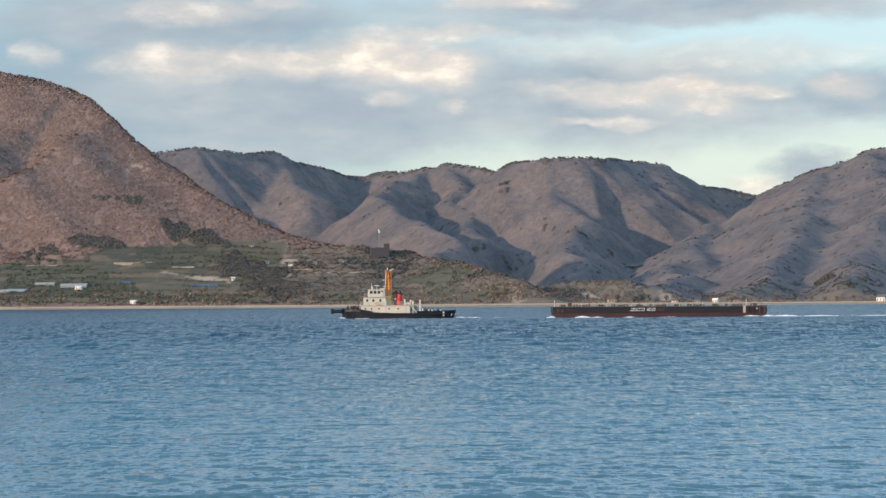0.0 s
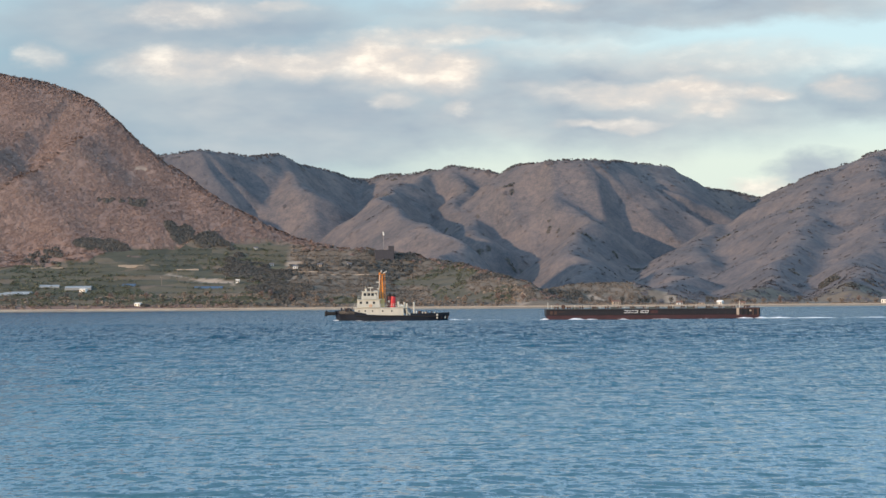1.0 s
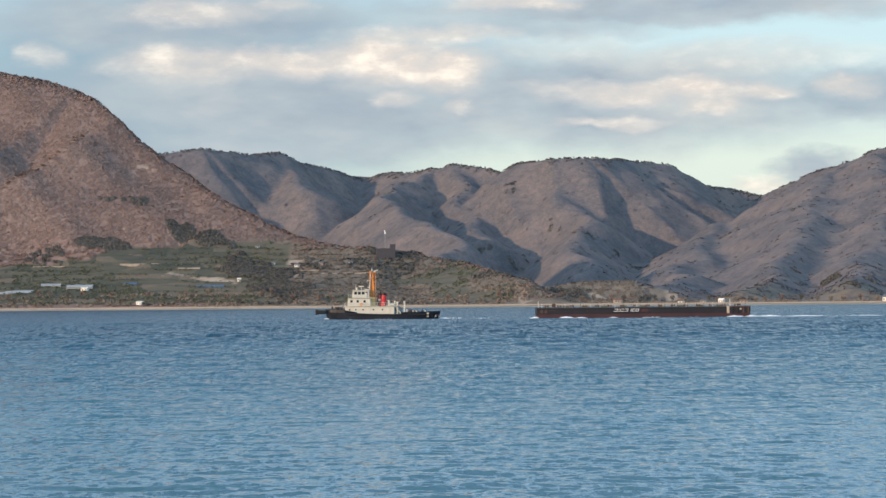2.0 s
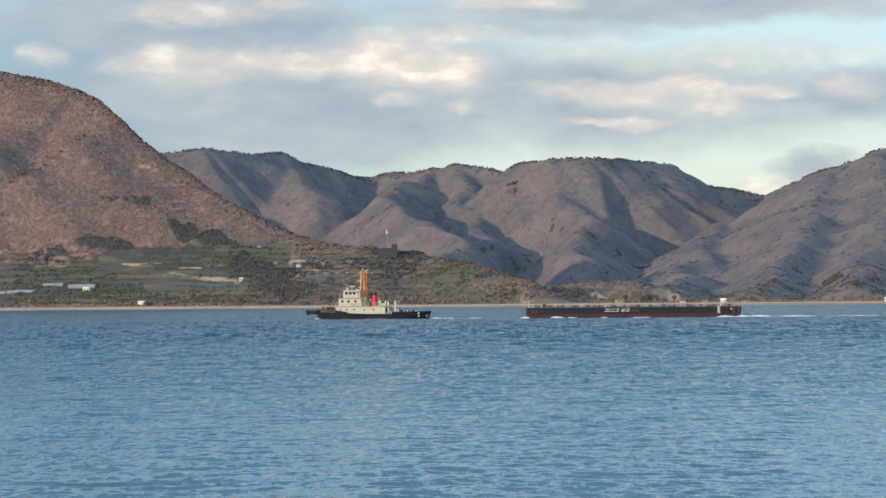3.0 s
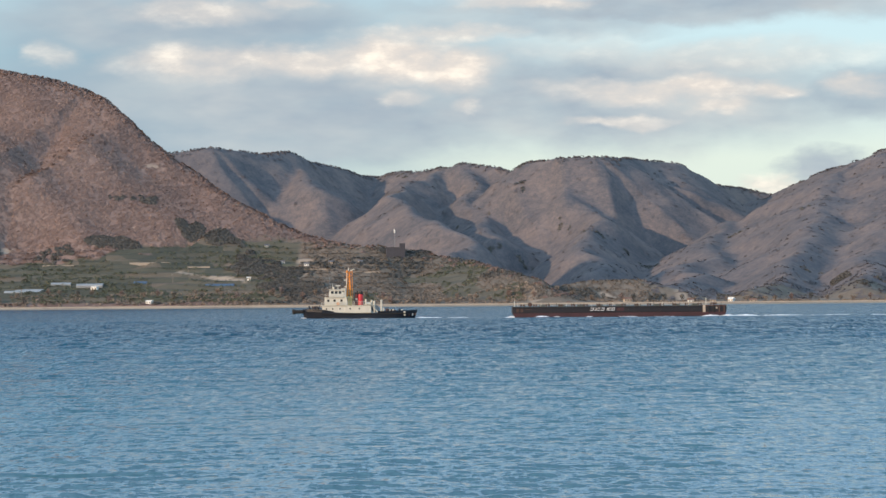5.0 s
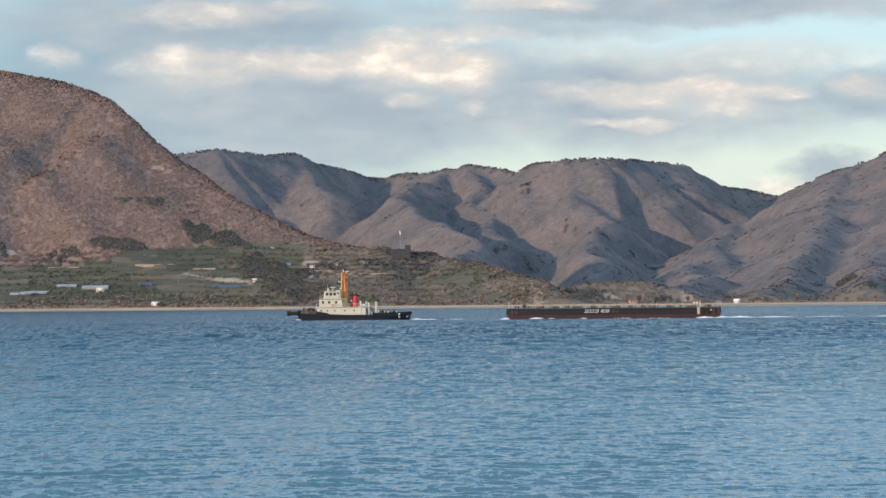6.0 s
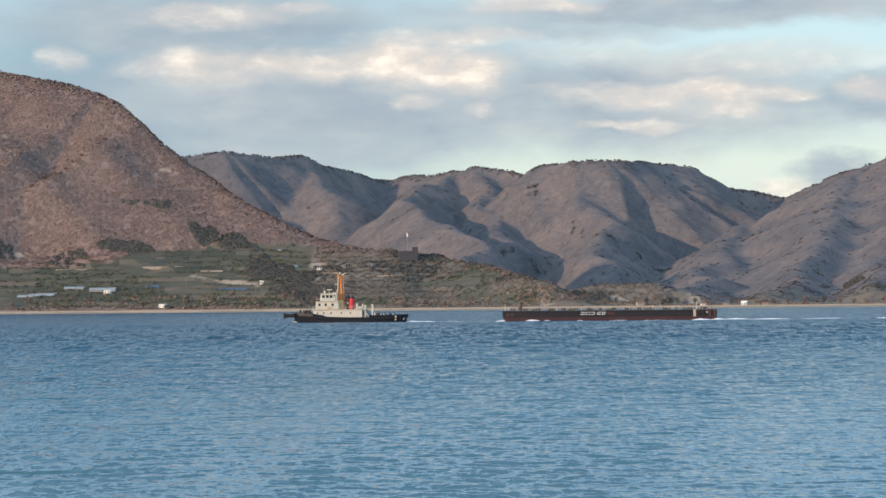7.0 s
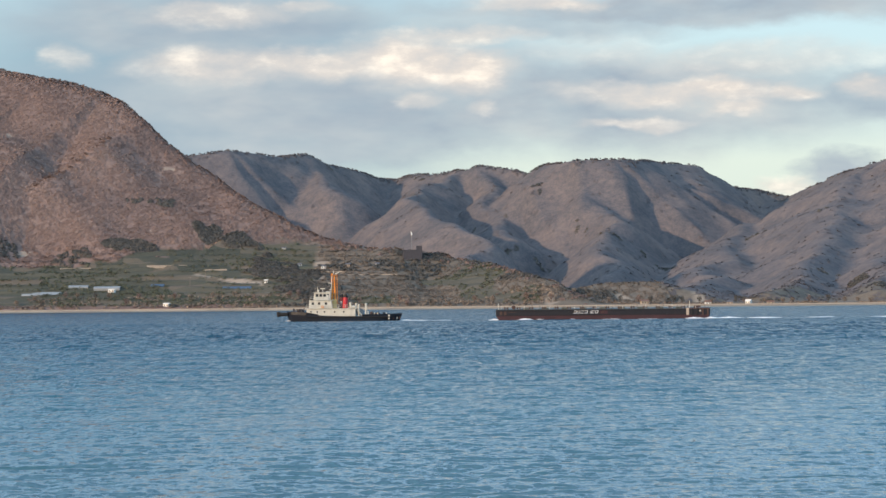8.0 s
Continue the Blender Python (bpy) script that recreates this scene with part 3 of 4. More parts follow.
def build_sky():
    verts, faces, n = [], [], 64
    for i in range(n + 1):
        a = radians(-24 + 48 * i / n)
        for z in (-30, 1100):
            verts.append((SKY_R * math.sin(a), SKY_R * math.cos(a), z))
    faces = [(2 * i, 2 * i + 2, 2 * i + 3, 2 * i + 1) for i in range(n)]
    ob = obj("backdrop", verts, faces, sky_material(), None, True)
    return tagged(ob, "evening sky with grey and cream cloud banks", "sky", kind="structure")


backdrop = build_sky()


# ---- woods ----
def crowns(x, y, z, rad, tall, rng, k, dip):
    """Many low crowns of twig and leaf in one mesh: k small blades over each, following the slope of the ground (dip).
    """
    n = len(x)
    base = np.stack([x, y, z], -1)
    ctr = base + np.stack([0 * x, 0 * x, tall * 0.55], -1)
    u = rng.normal(size=(n, k, 3))
    u[..., 2] = np.abs(u[..., 2]) + 0.5
    u /= np.linalg.norm(u, axis=2, keepdims=True)
    u *= rng.uniform(0.8, 1.08, (n, k, 1))
    p = ctr[:, None] + u * np.stack([rad, rad, tall * 0.5], -1)[:, None]
    out = u * np.stack([1 / rad, 1 / rad, 2 / tall], -1)[:, None]
    out = out / np.linalg.norm(out, axis=2, keepdims=True) + rng.normal(size=(n, k, 3)) * 0.22
    p[..., 2] += ((p - ctr[:, None])[..., :2] * dip[:, None]).sum(-1)
    out[..., :2] -= dip[:, None] * out[..., 2:]
    out /= np.linalg.norm(out, axis=2, keepdims=True)
    side = np.cross(out, rng.normal(size=(n, k, 3)))
    side /= np.linalg.norm(side, axis=2, keepdims=True)
    other = np.cross(out, side)
    size = rad[:, None] * rng.uniform(0.30, 0.62, (n, k))
    turn = np.array([0.0, 2.1, 4.2])[None, None] + rng.uniform(-0.5, 0.5, (n, k, 3))
    tri = p[:, :, None] + size[..., None, None] * (np.cos(turn)[..., None] * side[:, :, None] + np.sin(turn)[..., None] * other[:, :, None])
    blades = tri.reshape(-1, 3)
    bf = np.arange(len(blades)).reshape(-1, 3)
    return blades, bf


def scatter(n, y0, y1, rng):
    y = np.sqrt(rng.uniform(y0 * y0, y1 * y1, n))
    x = rng.uniform(-1, 1, n) * (0.20 * y + 25) - 0.01 * y
    return x, y


def wood(name, x, y, rad, tall, material, rng, k, label, category, sink=0.62):
    z = land(x, y)
    dip = np.clip(np.stack([land(x + 5, y) - z, land(x, y + 5) - z], -1) / 5.0, -0.9, 0.9)
    v, f = crowns(x, y, z - tall * sink, rad, tall, rng, k, dip)
    return tagged(new(name, fast_mesh(name, v, f, material)), label, category, kind="stuff")


def brow(x, y):
    """1 along the brow of a ridge, where the trees stand up against the sky."""
    return np.clip((land(x, y) - np.maximum(land(x + 25, y + 70), land(x - 25, y + 70)) - 14.0) / 8.0, 0, 1)


def build_woods():
    rng = np.random.default_rng(11)
    # nearer hill
    x, y = scatter(54000, 2225, 2800, rng)
    z = land(x, y)
    field, bare = field_mask(x, y), bare_mask(x, y)
    field = np.where(shade_wood(x, y), 0.0, field)
    thick = vnoise(x, y, 70, 21) + 0.6 * vnoise(x, y, 22, 22)
    wild = (z > 4) & (field < 0.3) & (bare < 0.4)
    ever = (vnoise(x, y, 55, 51) + 0.5 * vnoise(x, y, 17, 52) > np.where(z > 110, 1.4, 0.6)) & (x < 120)
    ever |= shade_wood(x, y) | (vnoise(x, y, 30, 54) > 0.62) & (z < 70)
    brown = wild & ~ever & (haze_mask(x, y) < 0.5)
    low = scrub_mask(x, y) > rng.uniform(0.3, 0.7, len(x))
    m = brown & low
    n = m.sum()
    wood("spur_scrub", x[m], y[m], rng.uniform(1.6, 3.0, n), rng.uniform(0.7, 1.7, n), M_LOW, rng, 11,
         "olive brown winter scrub on the low spur", "scrub")
    grey = (x, y, wild & ~ever & (haze_mask(x, y) >= 0.5))
    m = brown & ~low
    n = m.sum()
    wood("near_woodland", x[m], y[m], rng.uniform(2.0, 3.8, n), rng.uniform(0.7, 1.7, n) * (1 + 2.2 * brow(x[m], y[m])), M_WOODS, rng, 11,
         "leafless brown woodland covering the steep hill", "woodland")
    m = wild & ever
    n = m.sum()
    wood("evergreen_woodland", x[m], y[m], rng.uniform(1.8, 3.2, n), rng.uniform(3.0, 5.6, n), M_CONIFER, rng, 16,
         "dark green conifer stands on the lower slopes", "woodland")
    # extra conifers, packed so that the shaded gully turns dark
    gx, gy = rng.uniform(-380, -90, 60000), rng.uniform(2235, 2480, 60000)
    g = shade_wood(gx, gy) & (land(gx, gy) > 4)
    gx, gy = gx[g][:7000], gy[g][:7000]
    n = len(gx)
    wood("conifer_grove", gx, gy, rng.uniform(1.4, 2.6, n), rng.uniform(2.0, 5.0, n), M_CONIFER, rng, 14,
         "dense dark conifer groves standing for trees and shade in the hill folds", "woodland")
    m = (z > 5) & (field > 0.3) & (thick > 0.05) & (rng.random(len(x)) < 0.6)
    # hedges along the terrace edges
    hx = rng.uniform(-520, 40, 26000)
    hy = rng.uniform(2225, 2410, 26000)
    u = (land(hx, hy) + 2.5 * vnoise(hx, hy, 70, 91)) / 5.2
    h = (u - np.floor(u) > 0.70) & (field_mask(hx, hy) > 0.3) & (vnoise(hx, hy, 38, 95) > -0.15)
    hx, hy = hx[h][:6500], hy[h][:6500]
    wood("terrace_hedges", hx, hy, rng.uniform(0.9, 1.9, len(hx)), rng.uniform(1.5, 3.4, len(hx)), M_SHRUB, rng, 8,
         "scrubby hedges along the terrace edges", "hedge", 0.4)
    n = m.sum()
    wood("orchard_shrubs", x[m], y[m], rng.uniform(1.2, 2.4, n), rng.uniform(1.6, 3.2, n), M_SHRUB, rng, 10,
         "low green orchard bushes on terraced fields", "orchard")
    # far ranges
    x, y = scatter(46000, 2750, 4720, rng)
    z = land(x, y)
    m = (z > 8)
    ever = vnoise(x, y, 80, 61) + 0.5 * vnoise(x, y, 25, 62) > 1.08
    a = m & ~ever
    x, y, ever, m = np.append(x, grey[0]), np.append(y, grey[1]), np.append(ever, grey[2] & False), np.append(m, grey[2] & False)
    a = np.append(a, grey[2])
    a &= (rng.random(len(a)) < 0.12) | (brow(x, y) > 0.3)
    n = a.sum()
    wood("far_woodland", x[a], y[a], rng.uniform(3.0, 5.2, n), rng.uniform(0.5, 1.2, n) * (1 + 4.5 * brow(x[a], y[a])), M_HAZY_WOODS, rng, 9,
         "winter woodland on the distant ranges, greyed by haze in its colour", "woodland")
    a = m & ever
    n = a.sum()
    wood("far_evergreens", x[a], y[a], rng.uniform(3.0, 4.6, n), rng.uniform(3, 5, n), M_CONIFER, rng, 12,
         "dark evergreen patches on the distant ranges", "woodland")
    # bare trees standing along the skylines
    px, py = [], []
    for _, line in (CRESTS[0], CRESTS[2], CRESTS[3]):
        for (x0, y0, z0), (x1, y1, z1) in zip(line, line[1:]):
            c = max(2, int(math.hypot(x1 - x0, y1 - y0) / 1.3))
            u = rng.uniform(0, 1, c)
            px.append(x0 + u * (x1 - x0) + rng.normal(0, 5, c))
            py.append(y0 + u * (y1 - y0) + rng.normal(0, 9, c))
    cx, cy = np.concatenate(px), np.concatenate(py)
    x = cx - 22 * fbm(cx, cy, 150, 5, 3, 0.42)
    y = cy - 22 * fbm(cx, cy, 150, 9, 3, 0.42)
    keep = vnoise(x, y, 35, 64) + 0.5 * vnoise(x, y, 9, 65) > -0.6
    for name, m, mat in (("near_ridge_trees", keep & (y < 2900), M_WOODS), ("far_ridge_trees", keep & (y >= 2900), M_HAZY_WOODS)):
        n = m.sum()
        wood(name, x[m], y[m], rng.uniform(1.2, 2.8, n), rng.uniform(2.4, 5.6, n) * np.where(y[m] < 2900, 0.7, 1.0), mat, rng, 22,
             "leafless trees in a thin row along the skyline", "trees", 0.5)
    # scrub behind the sea wall
    x = rng.uniform(-520, 520, 2600)
    y = SHORE + rng.uniform(16, 60, 2600) + 6 * fbm(x, 0 * x + SHORE, 160, 77, 2)
    m = vnoise(x, y, 30, 71) > -0.25
    for hx in (-275, 206, 226, 242, 262, 150, 391, 404):
        m &= (np.abs(x - hx) > 7) | (y > SHORE + 42)
    n = m.sum()
    wood("shore_scrub", x[m], y[m], rng.uniform(1.0, 2.4, n), rng.uniform(1.8, 4.2, n), M_REED, rng, 12,
         "dry brown scrub along the shore road", "scrub")


build_woods()


# ---- the tug: bow towards -x, origin amidships on the waterline ----
def hull_mesh(stations, material_split=None):
    """stations: x, deck half beam, water half beam, deck z, keel z."""
    bm = bmesh.new()
    rows = []
    for x, bd, bw, zd, zk, xo in stations:
        rows.append([bm.verts.new(v) for v in ((x + xo, -bd, zd), (x + xo * 0.45, -(bd * 0.45 + bw * 0.55), zd * 0.45), (x, -bw, 0), (x, -bw * 0.6, zk),
                                               (x, bw * 0.6, zk), (x, bw, 0), (x + xo * 0.45, bd * 0.45 + bw * 0.55, zd * 0.45), (x + xo, bd, zd))])
    for a, b in zip(rows, rows[1:]):
        for i in range(7):
            bm.faces.new((a[i], b[i], b[i + 1], a[i + 1]))
        bm.faces.new((a[7], b[7], b[0], a[0]))
    bm.faces.new(rows[0])
    bm.faces.new(rows[-1][::-1])
    return bm


def rail(parent, pts, height=1.0):
    """A railing along pts, post by post."""
    for a, b in zip(pts, pts[1:]):
        bm = bmesh.new()
        for h in (height, height * 0.55):
            add_tube(bm, (a[0], a[1], a[2] + h), (b[0], b[1], b[2] + h), 0.035, n=6)
        part("rail", bm, M_CREAM, parent)
    for p in pts:
        part("rail_post", tube(p, (p[0], p[1], p[2] + height), 0.04, n=6), M_CREAM, parent)


def build_tug():
    tug = empty("tugboat", "black-hulled tugboat with cream deckhouse and tall orange mast", "tugboat")
    st = [(-14.3, 1.2, 0.6, 1.95, -0.8, -0.5), (-13.2, 2.6, 1.8, 1.9, -1.4, -0.4), (-11.6, 3.6, 2.9, 1.85, -1.8, -0.2), (-9.3, 4.3, 3.7, 1.75, -2.0, -0.1),
          (-6, 4.55, 4.3, 1.65, -2.0, 0), (0, 4.6, 4.4, 1.4, -2.0, 0), (6, 4.6, 4.4, 1.35, -2.0, 0), (11, 4.4, 4.1, 1.4, -1.8, 0),
          (14.6, 3.7, 3.2, 1.5, -1.2, 0.4), (16.0, 2.6, 2.0, 1.6, -0.6, 0.7)]
    hull = part("hull", hull_mesh(st), M_HULL, tug, "black hull with rust streaks", True)
    hull.data.polygons.foreach_set("use_smooth", [False] * len(hull.data.polygons))
    # raised bulwarks, forward and aft
    for s in (-1, 1):
        bm = bmesh.new()
        for a, b in zip(st[:5], st[1:5]):
            x0, x1 = a[0] + a[5], b[0] + b[5]
            v = [bm.verts.new(p) for p in ((x0, s * a[1], a[3]), (x1, s * b[1], b[3]), (x1 + 0.0, s * (b[1] - 0.1), b[3] + 0.75 * (0.35 if b[0] > -7 else 1)),
                                           (x0, s * (a[1] - 0.1), a[3] + 0.75))]
            bm.faces.new(v)
        bmesh.ops.solidify(bm, geom=bm.faces[:], thickness=0.12)
        part("bow_bulwark", bm, M_HULL, hull)
        bm = bmesh.new()
        for a, b in zip(st[6:], st[7:]):
            x0, x1 = a[0] + a[5], b[0] + b[5]
            v = [bm.verts.new(p) for p in ((x0, s * a[1], a[3]), (x1, s * b[1], b[3]), (x1, s * (b[1] - 0.05), b[3] + 0.55), (x0, s * (a[1] - 0.05), a[3] + 0.55))]
            bm.faces.new(v)
        bmesh.ops.solidify(bm, geom=bm.faces[:], thickness=0.12)
        part("stern_bulwark", bm, M_HULL, hull)
    visor = part("bow_fender", box(-17.1, -14.3, -2.0, 2.0, 1.45, 2.45, 0.3), M_RUBBER, hull, "thick black rubber pushing fender at the bow")
    for y in (-1.5, -0.5, 0.5, 1.5):
        part("fender_block", tube((-17.2, y, 1.25), (-17.2, y, 2.6), 0.42, n=10), M_RUBBER, visor)
    bm = bmesh.new()
    for s in (-1, 1):
        add_box(bm, -9, 14.2, s * 4.62 - 0.14, s * 4.62 + 0.14, 1.0, 1.3, 0.05)
    part("rubbing_strake", bm, M_RUBBER, hull)
    for x in (13.4, 14.6, 15.5, 16.2):
        y = -4.0 + (x - 13.4) * 0.55
        part("stern_fender", box(x - 0.3, x + 0.18, y - 0.25, y + 0.1, 0.5, 1.75, 0.06), M_CREAM if x in (13.4, 15.5) else M_RUSTY, hull, "pale upright stern fender")
    # deckhouse in two tiers, wheelhouse on top
    house = part("deckhouse", box(-9.3, 4.2, -3.0, 3.0, 1.35, 3.45, 0.12), M_CREAM, tug, "cream painted steel deckhouse")
    part("boat_deck", box(-9.6, 4.9, -3.25, 3.25, 3.45, 3.58, 0.03), M_CREAM, house)
    for x in (-8.1, -6.4, -4.4, -1.6, 0.9):
        part("porthole", tube((x, -3.05, 2.6), (x, -2.95, 2.6), 0.22, n=12), M_DARKGLASS, house)
    for x in (-2.8, 2.6):
        part("door", box(x - 0.38, x + 0.38, -3.06, -2.98, 1.5, 3.25, 0.03), M_CREAM, house)
    tier = part("upper_deckhouse", box(-8.7, -2.3, -2.6, 2.6, 3.58, 5.75, 0.1, taper=0.12), M_CREAM, tug, "cream upper deckhouse")
    for x in (-7.6, -5.9, -4.0):
        part("window", box(x - 0.3, x + 0.3, -2.58, -2.48, 4.5, 5.2, 0.03), M_DARKGLASS, tier)
    part("bridge_deck", box(-8.6, -1.9, -2.9, 2.9, 5.7, 5.82, 0.03), M_CREAM, tier)
    wheel = part("wheelhouse", box(-7.5, -3.1, -2.1, 2.1, 5.82, 7.85, 0.12, taper=0.22), M_CREAM, tug, "cream wheelhouse with dark windows all round")
    for x in (-6.5, -5.45, -4.4):
        part("window", box(x - 0.38, x + 0.38, -2.04, -1.9, 6.75, 7.5, 0.03), M_DARKGLASS, wheel)
    for y in (-1.1, 0, 1.1):
        part("window", box(-7.42, -7.28, y - 0.4, y + 0.4, 6.75, 7.5, 0.03), M_DARKGLASS, wheel)
    part("roof", box(-7.5, -2.9, -2.2, 2.2, 7.85, 8.0, 0.04), M_CREAM, wheel)
    part("searchlight", tube((-6.2, -0.6, 8.0), (-6.2, -0.6, 8.7), 0.22, n=10), M_CREAM, wheel)
    part("antenna_mast", tube((-6.5, 0.3, 8.0), (-6.5, 0.3, 9.6), 0.07, 0.04), M_CREAM, wheel)
    bm = tube((-5.0, 0, 8.0), (-5.0, 0, 8.9), 0.08)
    add_box(bm, -5.7, -4.3, -0.15, 0.15, 8.85, 9.1, 0.04)
    part("radar", bm, M_CREAM, wheel)
    part("whip_antenna", tube((-7.0, 1.2, 8.0), (-7.6, 1.2, 12.0), 0.03, 0.015, n=5), M_STEEL, wheel)
    tower = part("companion_tower", box(-4.1, -2.8, -1.9, 0.6, 5.6, 8.2, 0.08), M_CREAM, tug, "cream stair tower behind the wheelhouse")
    part("window", box(-3.8, -3.2, -1.95, -1.88, 6.5, 7.5, 0.03), M_DARKGLASS, tower)
    # mast: two orange legs with rungs, cross arm and lamps
    mast = part("mast", box(-2.1, -1.55, -0.3, 0.3, 6.0, 13.2, 0.05, taper=0.08), M_ORANGE, tug, "tall two-legged orange fire-monitor mast")
    part("mast_leg", box(-1.2, -0.72, -0.3, 0.3, 6.0, 12.6, 0.05, taper=0.08, rake=-0.2), M_ORANGE, mast)
    for i in range(9):
        z = 6.6 + i * 0.7
        part("mast_brace", box(-1.62, -1.1, -0.2, 0.2, z, z + 0.14), M_ORANGE, mast)
    part("mast_foot", box(-2.3, -0.5, -0.7, 0.7, 3.6, 6.0, 0.06), M_YELLOW, mast, "cream-yellow mast foot")
    bm = bmesh.new()
    for i in range(15):
        z = 6.4 + i * 0.45
        add_box(bm, -0.72, -0.3, -0.3, 0.3, z, z + 0.07)
    for y in (-0.3, 0.3):
        add_tube(bm, (-0.32, y, 4.8), (-0.42, y, 13.3), 0.05, n=6)
    part("ladder", bm, M_ORANGE, mast)
    part("platform", box(-2.2, -0.3, -0.9, 0.9, 12.6, 12.75, 0.03), M_ORANGE, mast)
    part("monitor", tube((-0.9, -0.3, 13.0), (0.2, -0.3, 13.5), 0.16, 0.12), M_CREAM, mast, "pale water cannon at the masthead")
    part("cross_arm", box(-1.6, -1.2, -1.9, 1.9, 11.2, 11.4, 0.03), M_ORANGE, mast)
    part("masthead_light", tube((-1.4, 0, 13.2), (-1.4, 0, 13.9), 0.16, 0.12), M_CREAM, mast)
    part("lamp_bracket", box(-2.8, -2.0, -0.12, 0.12, 10.4, 10.6, 0.02), M_CREAM, mast)
    part("lamp_bracket", box(-2.6, -2.0, -0.12, 0.12, 8.6, 8.8, 0.02), M_CREAM, mast)
    part("pump_pipe", tube((-2.2, -0.5, 5.9), (-1.75, -0.4, 12.6), 0.11, n=8), M_CREAM, mast, "pale riser pipe")
    for o in (mast, *mast.children):
        o.data.transform(Matrix.Translation((-0.65, 0, 0)))
    # two funnels; shade is put into the darker red of the first
    for x, y, m, lab in ((0.0, 0.9, M_RED_SHADE, "red funnel coloured dark for shade, with black top"), (1.15, -0.9, M_RED, "bright red funnel with black top")):
        f = part("funnel", tube((x, y, 3.5), (x + 0.15, y, 6.55), 0.72, 0.66, n=18), m, tug, lab)
        part("funnel_top", tube((x + 0.15, y, 6.55), (x + 0.2, y, 7.05), 0.68, 0.64, n=18), M_SOOT, f)
        part("exhaust_pipe", tube((x + 0.2, y, 7.05), (x + 0.35, y, 7.45), 0.2, n=8), M_SOOT, f)
        part("badge", box(x - 0.3, x + 0.32, y - 0.76, y - 0.66, 4.9, 5.5, 0.02), M_CREAM if m is M_RED_SHADE else M_RED, f)
    # after deck
    for p0, p1 in (((3.4, -2.4, 4.4), (6.0, -2.4, 1.5)), ((3.4, -1.6, 4.4), (6.0, -1.6, 1.5))):
        part("stair_string", tube(p0, p1, 0.16, n=6), M_CREAM, tug, "cream sloping stair from the boat deck")
    for i in range(9):
        u = (i + 0.5) / 9
        part("tread", box(3.3 + 2.6 * u, 3.65 + 2.6 * u, -2.4, -1.6, 4.38 - 2.9 * u, 4.44 - 2.9 * u), M_CREAM, tug)
    gantry = part("tow_gantry", box(6.7, 7.1, -2.6, -2.3, 1.4, 4.6, 0.04), M_CREAM, tug, "cream tow gantry over the winch")
    part("gantry_leg", box(6.7, 7.1, 2.3, 2.6, 1.4, 4.6, 0.04), M_CREAM, gantry)
    part("gantry_beam", box(6.65, 7.15, -2.6, 2.6, 4.6, 4.95, 0.04), M_CREAM, gantry)
    bm = tube((5.2, -1.2, 2.5), (5.2, 1.2, 2.5), 0.75, n=16)
    for y in (-1.3, 1.3):
        add_tube(bm, (5.2, y - 0.06, 2.5), (5.2, y + 0.06, 2.5), 1.05, n=16)
    part("tow_winch", bm, M_STEEL, tug, "steel tow winch")
    for x, z in ((2.7, 5.2), (4.3, 5.0), (5.0, 4.7)):
        part("vent_cowl", tube((x, -2.2, 3.55 if x < 4.5 else 1.4), (x, -2.2, z), 0.22, 0.28, n=10), M_CREAM, tug, "cream mushroom ventilator")
    part("tow_hook", box(8.0, 8.8, -0.4, 0.4, 1.4, 2.6, 0.1), M_RUSTY, tug)
    for x in (8.8, 10.2, 11.8):
        for s in (-1, 1):
            b = part("bollard", tube((x, s * 3.4, 1.35), (x, s * 3.4, 2.35), 0.2, n=10), M_CREAM if x == 10.2 else M_HULL, tug)
            part("bollard_cap", tube((x, s * 3.4, 2.35), (x, s * 3.4, 2.45), 0.28, n=10), M_HULL, b)
    part("windlass", tube((-11.4, -1.3, 2.95), (-11.4, 1.3, 2.95), 0.5, n=12), M_RUSTY, tug, "rusty anchor windlass on the foredeck")
    for x, y, h, r in ((-13.6, -1.9, 0.9, 0.16), (-12.6, -2.6, 1.2, 0.12), (-12.0, -2.9, 1.5, 0.2), (-10.6, -3.3, 1.3, 0.24), (-10.0, -3.0, 1.7, 0.14)):
        part("deck_post", tube((x, y, 1.85), (x, y, 1.9 + h), r, n=8), M_HULL, tug)
    part("hawser_reel", tube((-10.9, -1.6, 2.7), (-10.9, 1.6, 2.7), 0.75, n=14), M_HULL, tug, "black hawser reel on the foredeck")
    for x, h in ((7.6, 1.3), (8.3, 0.8), (9.3, 1.0), (10.8, 0.7), (12.6, 0.9), (13.3, 0.6)):
        part("deck_post", tube((x, -3.3, 1.4), (x, -3.3, 1.4 + h), 0.13, n=8), M_RUSTY if h < 0.85 else M_CREAM, tug)
    part("rope_coil", ring((11.3, -1.8, 1.55), (0, 0, 1), 0.6, 0.18), M_PLASTER2, tug, "coil of pale rope")
    part("deck_locker", box(9.2, 10.6, -1.4, 0.6, 1.4, 2.2, 0.06), M_RUSTY, tug)
    part("fore_bitts", box(-13.2, -12.8, -0.9, 0.9, 2.5, 3.5, 0.08), M_HULL, tug)
    rail(tug, [(x, -3.15, 3.58) for x in (-9.4, -7.6, -5.8, -4, -2.2, -0.4, 1.4, 3.0)], 0.95)
    rail(tug, [(x, -2.8, 5.82) for x in (-8.4, -7.0, -5.6, -4.2, -2.8)], 0.9)
    part("lifebuoy", ring((-4.9, -3.2, 4.0), (0, 1, 0), 0.3, 0.08), M_ORANGE, tug, "orange lifebuoy")
    part("liferaft_canister", tube((2.9, -2.6, 3.95), (4.1, -2.6, 3.95), 0.33, n=12), M_CREAM, tug)
    return tug


